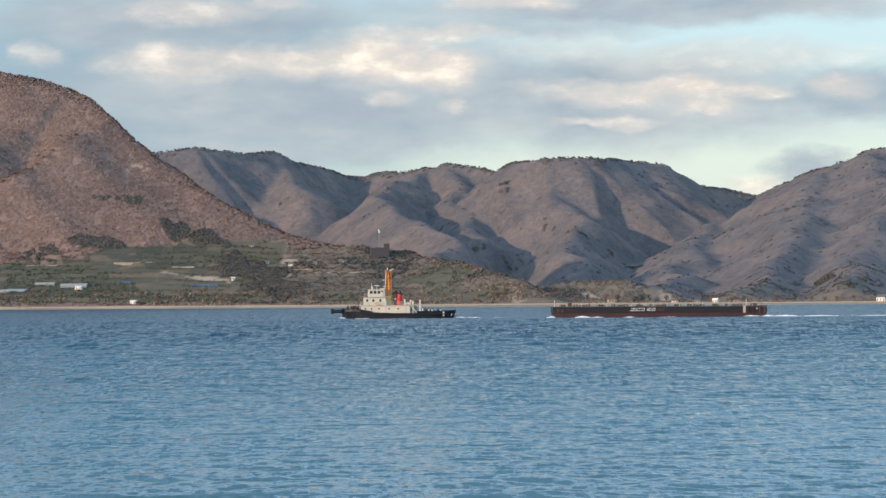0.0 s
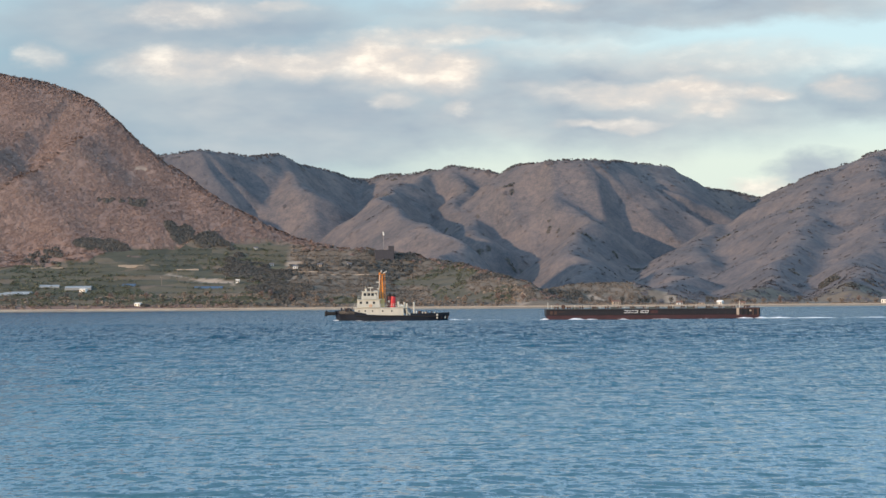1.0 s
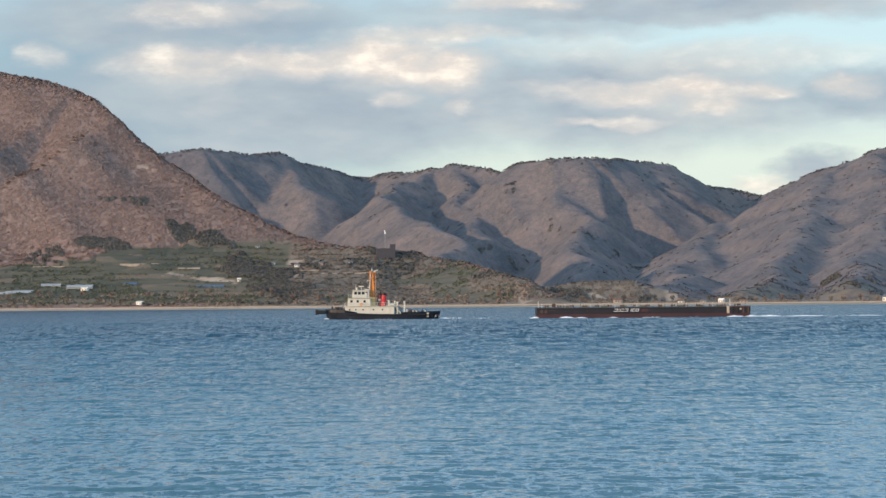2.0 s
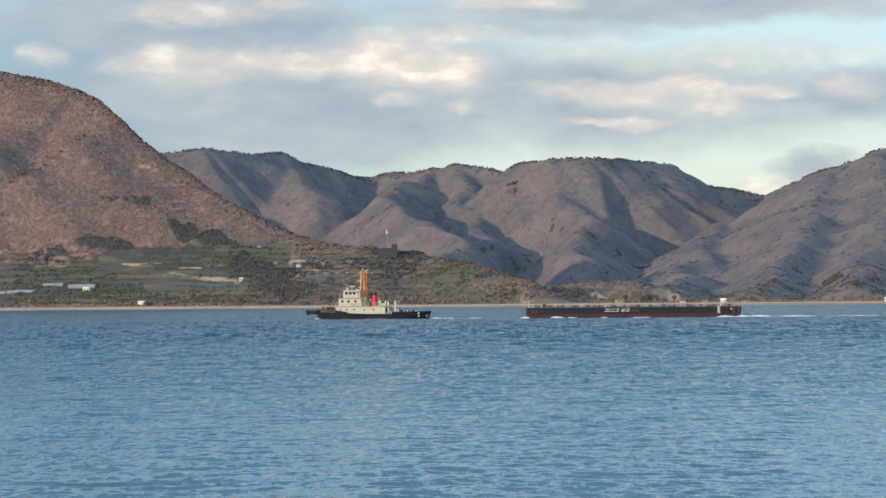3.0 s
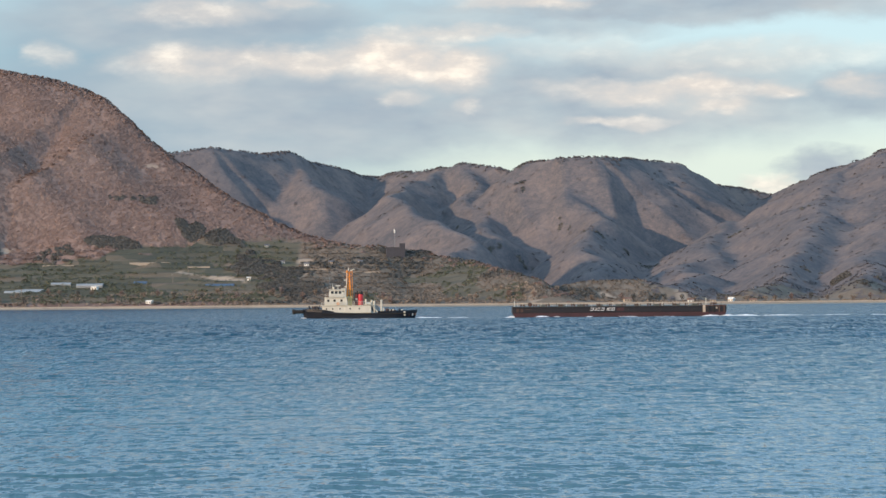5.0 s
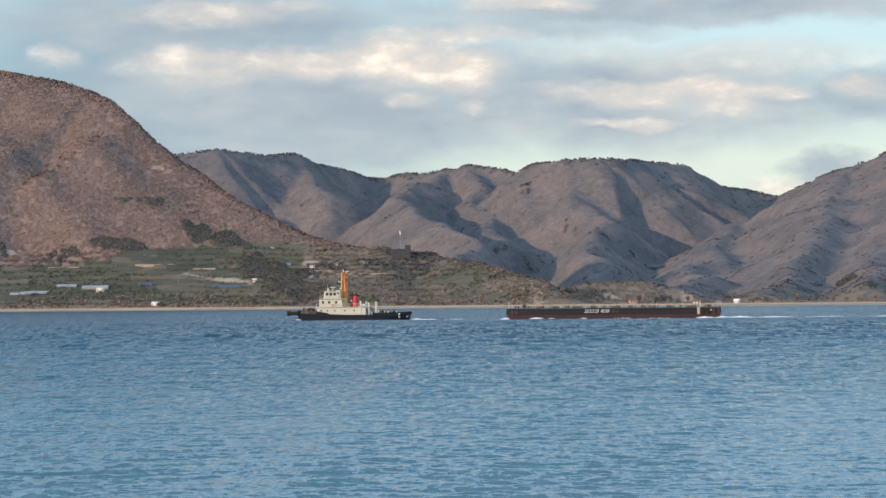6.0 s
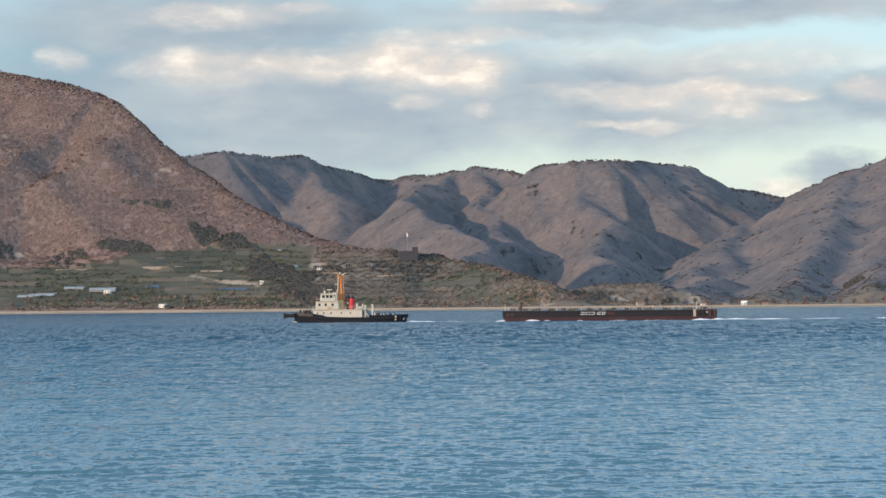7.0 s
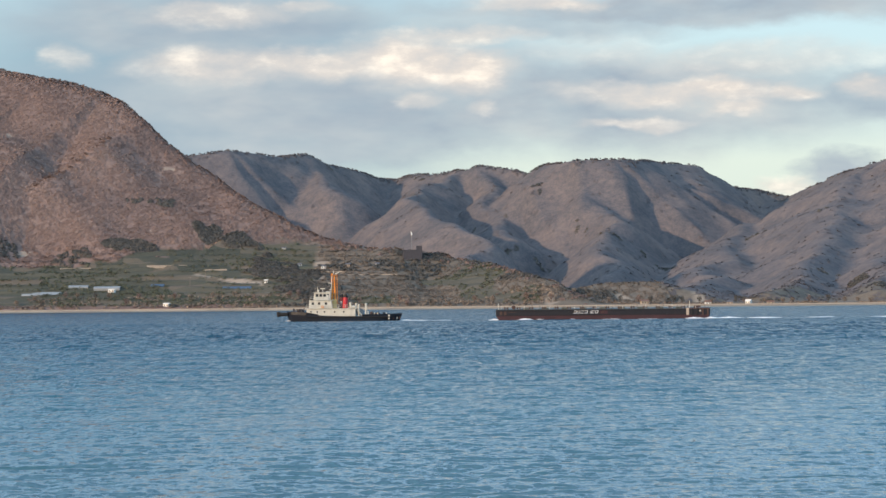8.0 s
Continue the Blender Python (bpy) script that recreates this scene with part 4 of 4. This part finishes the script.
# ---- the barge: bow towards -x ----
def build_barge():
    barge = empty("barge", "long low black and red deck barge riding light", "barge")
    L, B, D = 56.6, 7.0, 2.8
    bm = bmesh.new()
    add_box(bm, -L / 2, L / 2, -B, B, 1.08, D - 0.12, 0.06)
    hull = part("hull", bm, M_BARGE, barge, "black-brown steel topsides streaked with rust")
    bm = bmesh.new()
    vs = [bm.verts.new(v) for y in (-B - 0.01, B + 0.01) for v in ((-L / 2 + 1.3, y, -1.0), (L / 2 - 1.0, y, -1.0), (L / 2 - 0.05, y, 1.08), (-L / 2 + 0.1, y, 1.08))]
    for f in ((0, 1, 2, 3), (7, 6, 5, 4), (0, 4, 5, 1), (1, 5, 6, 2), (2, 6, 7, 3), (3, 7, 4, 0)):
        bm.faces.new([vs[i] for i in f])
    part("lower_hull", bm, M_BOOT, barge, "dull red antifouling band along the waterline")
    part("deck", box(-L / 2, L / 2, -B, B, D - 0.12, D, 0.03), M_DECK, barge, "worn grey-green steel deck")
    bm = bmesh.new()
    add_box(bm, -L / 2, 21.6, -B - 0.1, -B + 0.02, D - 0.42, D - 0.22, 0.03)
    part("rubbing_strake", bm, M_BARGE, hull)
    # plate seams and frames along the side
    for i in range(19):
        x = -26.5 + i * 2.9
        if x < 21:
            part("side_frame", box(x - 0.07, x + 0.07, -B - 0.05, -B + 0.02, 1.12, D - 0.42), M_BARGE, hull)
    for i, x in enumerate((-27.3, -26.2)):
        part("rust_plate", box(x, x + 0.7, -B - 0.03, -B + 0.02, 1.3, 2.3, 0.01), M_RUSTY, hull, "bare rusty doubler plate")
    # after part: notch, fender and pale draught board
    stern = part("stern_block", box(21.9, 28.2, -B - 0.02, B, D - 0.3, D + 0.08, 0.06), M_RUSTY, barge, "rusty brown raised stern block")
    part("draught_board", box(22.0, 22.7, -B - 0.14, -B - 0.02, 1.0, D + 0.1, 0.02), M_PLASTER2, stern, "pale worn draught board")
    for x in (23.6, 25.0, 26.4, 27.7):
        part("stern_fender", box(x - 0.2, x + 0.2, -B - 0.25, -B - 0.02, 0.9, D - 0.1, 0.05), M_RUBBER if x < 26 else M_RUSTY, stern)
    part("patch_mark", box(25.4, 25.9, -B - 0.05, -B, 1.9, 2.3), M_PLASTER2, stern)
    # unreadable lettering: plain bars
    x = -7.9
    for w, kinds in ((1.15, "tbr"), (0.75, "trb"), (0.95, "tb"), (1.05, "tbr"), (0.5, ""), (0.35, "l"), (0.95, "tbl"), (1.0, "tblr")):
        z0, z1, y0, y1 = 1.62, 2.36, -B - 0.045, -B - 0.012
        segs = {"t": (x, x + w - 0.2, z1 - 0.15, z1), "b": (x, x + w - 0.2, z0, z0 + 0.15), "r": (x + w - 0.36, x + w - 0.2, z0, z1), "l": (x, x + 0.16, z0, z1)}
        for c in kinds:
            a, b, c0, c1 = segs[c]
            bm = box(a, b, y0 - 0.004 * "tbrl".index(c), y1, c0, c1)
            for v in bm.verts:
                v.co.x += 0.35 * (v.co.z - z0)
            part("lettering_bar", bm, M_WHITE, hull, "white slanted lettering bar")
        x += w
    part("emblem_plate", box(-0.8, 1.2, -B - 0.05, -B, 1.45, 2.4, 0.02), M_BOOT, hull, "faded red emblem panel")
    part("emblem_bar", box(-0.4, 0.1, -B - 0.07, -B - 0.05, 1.7, 2.2), M_RUSTY, hull)
    part("mark_bar", box(-25.0, -23.2, -B - 0.03, -B, 1.95, 2.1), M_RUSTY, hull)
    # deck gear
    rng = random.Random(6)
    for i in range(16):
        x = -26 + i * 3.35
        b = part("bitts", tube((x, -B + 0.8, D), (x, -B + 0.8, D + 0.62), 0.16, n=8), M_RUSTY, barge)
        part("bitts_twin", tube((x + 0.7, -B + 0.8, D), (x + 0.7, -B + 0.8, D + 0.62), 0.16, n=8), M_RUSTY, b)
        part("bitts_bar", tube((x - 0.25, -B + 0.8, D + 0.4), (x + 0.95, -B + 0.8, D + 0.4), 0.07, n=6), M_RUSTY, b)
    for i in range(26):
        x = -27.2 + i * 2.15 + rng.uniform(-0.5, 0.5)
        h = rng.uniform(0.5, 1.15)
        part("stanchion", tube((x, -B + 0.25, D), (x, -B + 0.25, D + h), 0.05, n=6), M_SOOT if i % 3 else M_CREAM, barge)
    for i in range(9):
        x = -21 + i * 5.1
        part("hatch_coaming", box(x, x + 1.6, -2, 2, D, D + 0.42, 0.05), M_DECK, barge)
    part("deck_winch", tube((-23.5, -1, D + 0.55), (-23.5, 1, D + 0.55), 0.55, n=12), M_RUSTY, barge)
    part("light_post", tube((23.0, -5.5, D), (23.0, -5.5, D + 2.0), 0.08, n=6), M_CREAM, barge)
    part("light_post", tube((-27.6, 0, D), (-27.6, 0, D + 1.7), 0.08, n=6), M_CREAM, barge)
    part("deck_box", box(24.6, 26.0, -4.5, -2.5, D + 0.25, D + 0.7, 0.08), M_RUSTY, barge, "rusty deck locker")
    return barge


def foam(name, spots, label, seed):
    """Broken white water: many low lumps. spots: x, y, half length, half width, height, count."""
    rng = np.random.default_rng(seed)
    V, F, n0 = [], [], 0
    o = np.array([(1, 0, 0), (0.5, 0.87, 0), (-0.5, 0.87, 0), (-1, 0, 0), (-0.5, -0.87, 0), (0.5, -0.87, 0), (0, 0, 1)], float)
    f = np.array([(i, (i + 1) % 6, 6) for i in range(6)])
    for x, y, a, b, h, c in spots:
        cx, cy = x + rng.normal(0, 0.45, c) * a, y + rng.normal(0, 0.45, c) * b
        near = np.exp(-((cx - x) / a) ** 2)
        s = rng.uniform(0.25, 0.7, c) * (0.4 + near)
        sc = np.stack([s * rng.uniform(0.9, 2.2, c), s * 0.8, h * near * rng.uniform(0.3, 0.95, c)], -1)
        v = np.stack([cx, cy, np.full(c, -0.05)], -1)[:, None] + o[None] * sc[:, None] * rng.uniform(0.7, 1.25, (c, 7, 1))
        V.append(v.reshape(-1, 3))
        F.append((np.arange(c)[:, None, None] * 7 + f[None]).reshape(-1, 3) + n0)
        n0 += 7 * c
    ob = new(name, fast_mesh(name, np.concatenate(V), np.concatenate(F), M_FOAM))
    return tagged(ob, label, "foam", kind="stuff")


tug = build_tug()
barge = build_barge()
tug_foam = foam("tug_wake", [(-14.4, -0.8, 1.3, 0.6, 0.35, 50), (-9, -4.8, 3, 0.4, 0.14, 30), (2, -4.9, 6, 0.3, 0.1, 40), (17.8, -1, 1.6, 2.0, 0.35, 60),
                             (21, -1, 3.5, 1.4, 0.22, 70), (28, -1, 5, 1.2, 0.12, 50)], "white wash round and behind the tug", 3)
barge_foam = foam("barge_wake", [(-28.6, -5.5, 1.4, 1.2, 0.45, 90), (-20.5, -7.6, 2.4, 0.5, 0.5, 90), (-16.5, -7.5, 1.2, 0.4, 0.3, 40), (-8, -7.4, 1.2, 0.3, 0.3, 40),
                                 (2, -7.4, 3, 0.3, 0.22, 50), (12, -7.4, 6, 0.3, 0.12, 40), (24.2, -7.7, 2.6, 0.6, 0.42, 110), (28.5, -5.5, 2.2, 2.2, 0.5, 160),
                                 (33.5, -4, 4, 1.6, 0.4, 130), (43, -4, 7, 1.4, 0.28, 140), (58, -4, 9, 1.4, 0.24, 140), (76, -4, 12, 1.4, 0.22, 150), (100, -4, 14, 1.5, 0.2, 130)],
                  "white bow wave and trailing wake of the barge", 5)


# ---- along the far shore ----
def on_land(x, y):
    return float(land(np.array([x]), np.array([y]))[0])


def shore_y(x):
    return SHORE + float(6 * fbm(np.array([x]), np.array([SHORE]), 160, 77, 2)[0])


def build_seawall():
    bm = bmesh.new()
    rows = []
    for i in range(150):
        x = -620 + i * 8.4
        y = shore_y(x) + 8
        rows.append([bm.verts.new(v) for v in ((x, y - 1.2, -1.0), (x, y, 2.5), (x, y + 0.9, 2.5), (x, y + 0.9, -1.0))])
    for a, b in zip(rows, rows[1:]):
        for j in range(4):
            bm.faces.new((a[j], b[j], b[(j + 1) % 4], a[(j + 1) % 4]))
    bm.faces.new(rows[0])
    bm.faces.new(rows[-1])
    wall = part("sea_wall", bm, M_CONCRETE, None)
    tagged(wall, "long pale concrete sea wall along the shore", "sea wall", kind="structure")
    bm = bmesh.new()
    rows = []
    for i in range(150):
        x = -620 + i * 8.4
        y = shore_y(x)
        w = 1.5 * float(vnoise(np.array([x]), np.array([0.0]), 40, 6)[0])
        rows.append([bm.verts.new(v) for v in ((x, y - 8 - w, -0.8), (x, y - 2, 0.35), (x, y + 7.2, 0.9), (x, y + 7.2, -1.2))])
    for a, b in zip(rows, rows[1:]):
        for j in range(4):
            bm.faces.new((a[j], b[j], b[(j + 1) % 4], a[(j + 1) % 4]))
    beach = part("beach", bm, M_SAND, None)
    tagged(beach, "narrow tan sand beach below the sea wall", "beach", kind="structure")


build_seawall()


def house(x, y, w, d, h, wall_m, roof_m, label, turn=0.0, rise=1.6):
    z = on_land(x, y) - 0.4
    ob = empty("house", label, "house", "houses by the shore")
    part("wall", box(-w / 2, w / 2, -d / 2, d / 2, 0, h, 0.04), wall_m, ob)
    bm = bmesh.new()
    e = 0.5
    v = [bm.verts.new(p) for p in ((-w / 2 - e, -d / 2 - e, h), (w / 2 + e, -d / 2 - e, h), (w / 2 + e, 0, h + rise), (-w / 2 - e, 0, h + rise),
                                   (-w / 2 - e, d / 2 + e, h), (w / 2 + e, d / 2 + e, h))]
    for f in ((0, 1, 2, 3), (3, 2, 5, 4), (0, 3, 4), (1, 5, 2), (0, 4, 5, 1)):
        bm.faces.new([v[i] for i in f])
    roof = part("roof", bm, roof_m, ob)
    part("ridge_cap", box(-w / 2 - e, w / 2 + e, -0.15, 0.15, h + rise - 0.06, h + rise + 0.12), roof_m, roof)
    n = max(2, int(w / 2.2))
    for i in range(n):
        wx = -w / 2 + (i + 0.5) * w / n
        win = part("window", box(wx - 0.45, wx + 0.45, -d / 2 - 0.05, -d / 2 + 0.02, h * 0.45, h * 0.8), M_DARKGLASS, ob)
        part("sill", box(wx - 0.55, wx + 0.55, -d / 2 - 0.14, -d / 2 - 0.02, h * 0.45 - 0.1, h * 0.45 - 0.01), wall_m, win)
    part("door", box(w / 2 - 1.4, w / 2 - 0.5, -d / 2 - 0.06, -d / 2 + 0.02, 0.3, 2.2), M_TIMBER, ob)
    ob.matrix_basis = pose(x, y, z, 0, 0, turn)
    return ob


HOUSES = [
    (-275, 2232, 5.4, 4.5, 3.2, M_PLASTER, M_PLASTER, "small white hut beside the sea wall", -22, 0.7),
    (-331, 2282, 6.0, 4.5, 3.0, M_PLASTER, M_PLASTER, "white storage hut beside the greenhouses", -20, 0.6),
    (-193, 2309, 3.2, 3.0, 3.0, M_PLASTER, M_PLASTER, "tiny white pump house at a field track", 0, 0.5),
    (391, 2238, 8.5, 6.5, 5.0, M_PLASTER, M_TILE, "white house with grey gabled roof by the beach", -40, 2.4),
    (404, 2240, 6.5, 5.0, 3.0, M_PLASTER2, M_TILE2, "low tan shed next to the beach house", 10, 1.4),
    (206, 2236, 5.0, 4.0, 2.6, M_PLASTER, M_TILE2, "pale shore house with brown roof", 8, 1.5),
    (226, 2238, 5.0, 4.0, 2.4, M_PLASTER2, M_TILE, "tan shore house with grey roof", -6, 1.4),
    (242, 2235, 4.6, 4.0, 3.0, M_PLASTER, M_PLASTER, "bright white shore house", -30, 1.5),
    (262, 2240, 6.0, 4.0, 2.2, M_PLASTER2, M_TILE2, "long low tan shed", 0, 1.2),
    (150, 2238, 7.0, 5.0, 3.0, M_PLASTER2, M_TILE2, "tan cottage below a bare bank", 12, 1.4),
    (-143, 2360, 4.4, 3.4, 2.2, M_PLASTER, M_TILE, "white hillside house among terraces", 5, 1.4),
    (-120, 2360, 4.0, 3.4, 2.0, M_PLASTER2, M_TILE, "tan hillside house among terraces", -8, 1.4),
    (-166, 2370, 3.4, 3.0, 2.0, M_PLASTER, M_TILE, "small white hillside house", 0, 1.2),
    (-93, 2370, 3.6, 3.0, 2.0, M_PLASTER, M_TILE, "white farmhouse on the spur", 12, 1.2),
    (-184, 2410, 3.8, 3.2, 2.1, M_PLASTER, M_TILE, "white farmhouse below the wood", 12, 1.2),
    (320, 2700, 7.0, 6.0, 4.0, M_PLASTER, M_TILE, "white villa on the wooded foot of the hill", 20, 1.6),
]
for row in HOUSES:
    house(*row)


def greenhouse(x, y, w, d, h, material, label, turn=0.0):
    ob = empty("greenhouse", label, "greenhouse", "greenhouses on the terraces")
    z = on_land(x, y)
    bm = bmesh.new()
    n, arcs = 8, max(1, int(d / 5))
    for k in range(arcs):
        y0 = -d / 2 + k * d / arcs
        rows = []
        for i in range(n + 1):
            a = math.pi * i / n
            rows.append([bm.verts.new((s * w / 2, y0 + d / arcs * (0.5 - 0.5 * math.cos(a)), 0.5 + (h - 1.7) * math.sin(a))) for s in (-1, 1)])
        for a, b in zip(rows, rows[1:]):
            bm.faces.new((a[0], a[1], b[1], b[0]))
        for s in (0, 1):
            bm.faces.new([r[s] for r in rows])
    part("film_roof", bm, material, ob, "taut plastic film")
    part("side_wall", box(-w / 2, w / 2, -d / 2, d / 2, -1.5, 0.5), material, ob)
    m = max(3, int(w / 4))
    for i in range(m + 1):
        px = -w / 2 + i * w / m
        part("post", tube((px, -d / 2 - 0.05, -1.5), (px, -d / 2 - 0.05, 1.3), 0.05, n=5), M_STEEL, ob)
    ob.matrix_basis = pose(x, y, z + 0.3, 11, 0, turn)
    return ob


for row in [(-395, 2280, 34, 14, 2.8, M_FILM, "grey plastic greenhouse on a terrace", -4), (-364, 2297, 18, 8, 2.6, M_FILM, "small pale plastic greenhouse", 3),
            (-337, 2293, 24, 9, 2.6, M_FILM, "pale plastic greenhouse with sagging film", 0), (-292, 2302, 12, 8, 2.4, M_BLUESHEET, "blue sheeted shelter on a field", 0),
            (-218, 2291, 26, 9, 2.4, M_BLUESHEET, "blue netted growing frame on a field", 0)]:
    greenhouse(*row)


def terrace_wall(x, y, w, h, label, turn=0.0):
    ob = empty("terrace_wall", label, "retaining wall", "terrace walls")
    z = on_land(x, y)
    n = max(3, int(w / 4))
    for i in range(n):
        a = -w / 2 + i * w / n
        part("wall_panel", box(a, a + w / n - 0.08, 0, 0.6, -2.0, 0.55 * h + 0.12 * math.sin(i * 2.1), 0.04), M_FIELDSTONE, ob)
    ob.matrix_basis = pose(x, y, z, 0, 0, turn)


for row in [(-290, 2357, 38, 1.6, "pale concrete terrace wall", 0), (-244, 2352, 22, 2.2, "pale terrace wall by bare earth", -3),
            (-86, 2345, 26, 2.0, "pale wall below hillside houses", -4), (-133, 2345, 24, 1.6, "pale roadside wall on the spur", -4),
            (-377, 2364, 30, 1.2, "weathered terrace wall", 2), (-113, 2338, 16, 1.4, "low pale field wall", 0)]:
    terrace_wall(*row)


def build_pole():
    ob = empty("utility_pole", "slim grey utility pole by the shore road", "utility pole", "utility poles")
    part("shaft", tube((0, 0, 0), (0, 0, 9.0), 0.22, 0.14, n=8), M_TIMBER, ob)
    part("cross_arm", box(-0.9, 0.9, -0.08, 0.08, 8.1, 8.3), M_TIMBER, ob)
    for x in (-0.8, 0, 0.8):
        part("insulator", tube((x, 0, 8.3), (x, 0, 8.6), 0.08, n=6), M_PLASTER, ob)
    return ob


pole = build_pole()
poles = [(-302, 2240), (-332, 2262), (-236, 2246), (-205, 2240), (-285, 2245), (-160, 2246), (-118, 2244), (-392, 2250), (-262, 2300), (-250, 2320), (300, 2270), (-15, 2250), (52, 2245)]
for i, (x, y) in enumerate(poles):
    m = pose(x, y, on_land(x, y) - 0.5, 0, 0, 8 * math.sin(i * 3.0))
    if i == 0:
        pole.matrix_basis = m
    else:
        copy_thing(pole, m)

# a block for the dark shadow on the spur, coloured dark, with a lamp mast
lx, ly = -60, 2388
dark_block = empty("hilltop_building", "windowless block on the wooded spur, its shade put into a dark colour", "building")
part("wall", box(-9, 8.8, -4, 4, -20, 7.0, 0.15), M_BLOCK_SHADE, dark_block)
part("tower", box(3.6, 8.9, -4.2, 0, 7.0, 11.5, 0.1), M_BLOCK_SHADE, dark_block)
part("parapet", box(-9.2, 3.5, -4.2, 4.2, 7.0, 7.6, 0.05), M_BLOCK_SHADE, dark_block)
dark_block.matrix_basis = pose(lx, ly, on_land(lx, ly) + 2.5, 0, 0, 6)
lamp = empty("beacon_mast", "slender white beacon mast above the spur", "beacon")
part("shaft", tube((0, 0, 0), (0, 0, 20), 0.18, 0.12, n=8), M_STEEL, lamp)
part("white_housing", tube((0, 0, 19.6), (0, 0, 21.8), 0.8, 0.6, n=12), M_PLASTER, lamp)
part("bracket", box(-0.9, 0.1, -0.1, 0.1, 21.8, 23.2), M_PLASTER, lamp)
lamp.matrix_basis = pose(-61, 2402, on_land(-61, 2402) - 1.0)


def build_tree(name, label, tall, spread, leaf_m, seed, blades):
    ob = empty(name, label, "tree", "trees along the shore")
    rng = random.Random(seed)
    bm = bmesh.new()
    add_tube(bm, (0, 0, -0.5), (0.1, 0, tall * 0.55), 0.22, 0.1, n=7)
    for i in range(7):
        a = i * 2.4 + rng.random()
        z = tall * (0.3 + 0.06 * i)
        add_tube(bm, (0.05, 0, z), (spread * 0.8 * math.cos(a), spread * 0.8 * math.sin(a), z + tall * 0.28), 0.08, 0.025, n=5)
    part("trunk", bm, M_BARK, ob)
    bm = bmesh.new()
    for i in range(blades):
        d = Vector((rng.gauss(0, 1), rng.gauss(0, 1), rng.gauss(0, 1))).normalized() * (rng.random() ** 0.4)
        c = Vector((d.x * spread, d.y * spread, tall * 0.66 + d.z * tall * 0.36))
        v = [bm.verts.new(c + Vector((rng.gauss(0, 1), rng.gauss(0, 1), rng.gauss(0, 1))) * 0.36) for _ in range(3)]
        bm.faces.new(v)
    part("crown", bm, leaf_m, ob)
    return ob


TREES = [build_tree("bare_tree", "leafless brown tree by the shore road", 7.0, 2.4, M_WOODS, 1, 170),
         build_tree("pine_tree", "dark green pine by the shore road", 8.0, 2.2, M_CONIFER, 2, 220),
         build_tree("shrub_tree", "rounded tan winter tree by the shore", 5.5, 2.6, M_REED, 3, 180)]
trng = random.Random(8)
used = set()
for i in range(64):
    x = -440 + i * 14.2 + trng.uniform(-5, 5)
    y = shore_y(x) + trng.uniform(22, 55)
    kind = trng.choice((0, 0, 1, 2, 2))
    m = pose(x, y, on_land(x, y), 0, 0, trng.uniform(0, 360))
    if kind not in used:
        used.add(kind)
        TREES[kind].matrix_basis = m
    else:
        copy_thing(TREES[kind], m)


# ---- what moves ----
def motions():
    times = [0.5 * i for i in range(17)]

    def sail(x0, y0, speed, phase, sway):
        return [(t, pose(x0 - speed * t, y0, 0.05 * math.sin(1.3 * t + phase), sway * math.sin(1.1 * t + phase), 0.5 * sway * math.sin(0.9 * t + phase), 0)) for t in times]

    walk(tug, sail(-13.3, 692.0, 2.99, 0.3, 0.5))
    walk(tug_foam, [(t, pose(-13.3 - 2.99 * t, 692.0, 0.0)) for t in times])
    walk(barge, sail(57.3, 672.0, 2.97, 1.2, 0.12))
    walk(barge_foam, [(t, pose(57.3 - 2.97 * t, 672.0, 0.0)) for t in times])
    # the wind waves run out across the bay, the clouds drift slowly to the left
    walk(water, [(0.0, pose(0, 0, 0)), (8.0, pose(-6.0, 12.0, 0))])
    walk(backdrop, [(0.0, pose(0, 0, 0)), (8.0, pose(0, 0, 0, 0, 0, 0.065))])


motions()
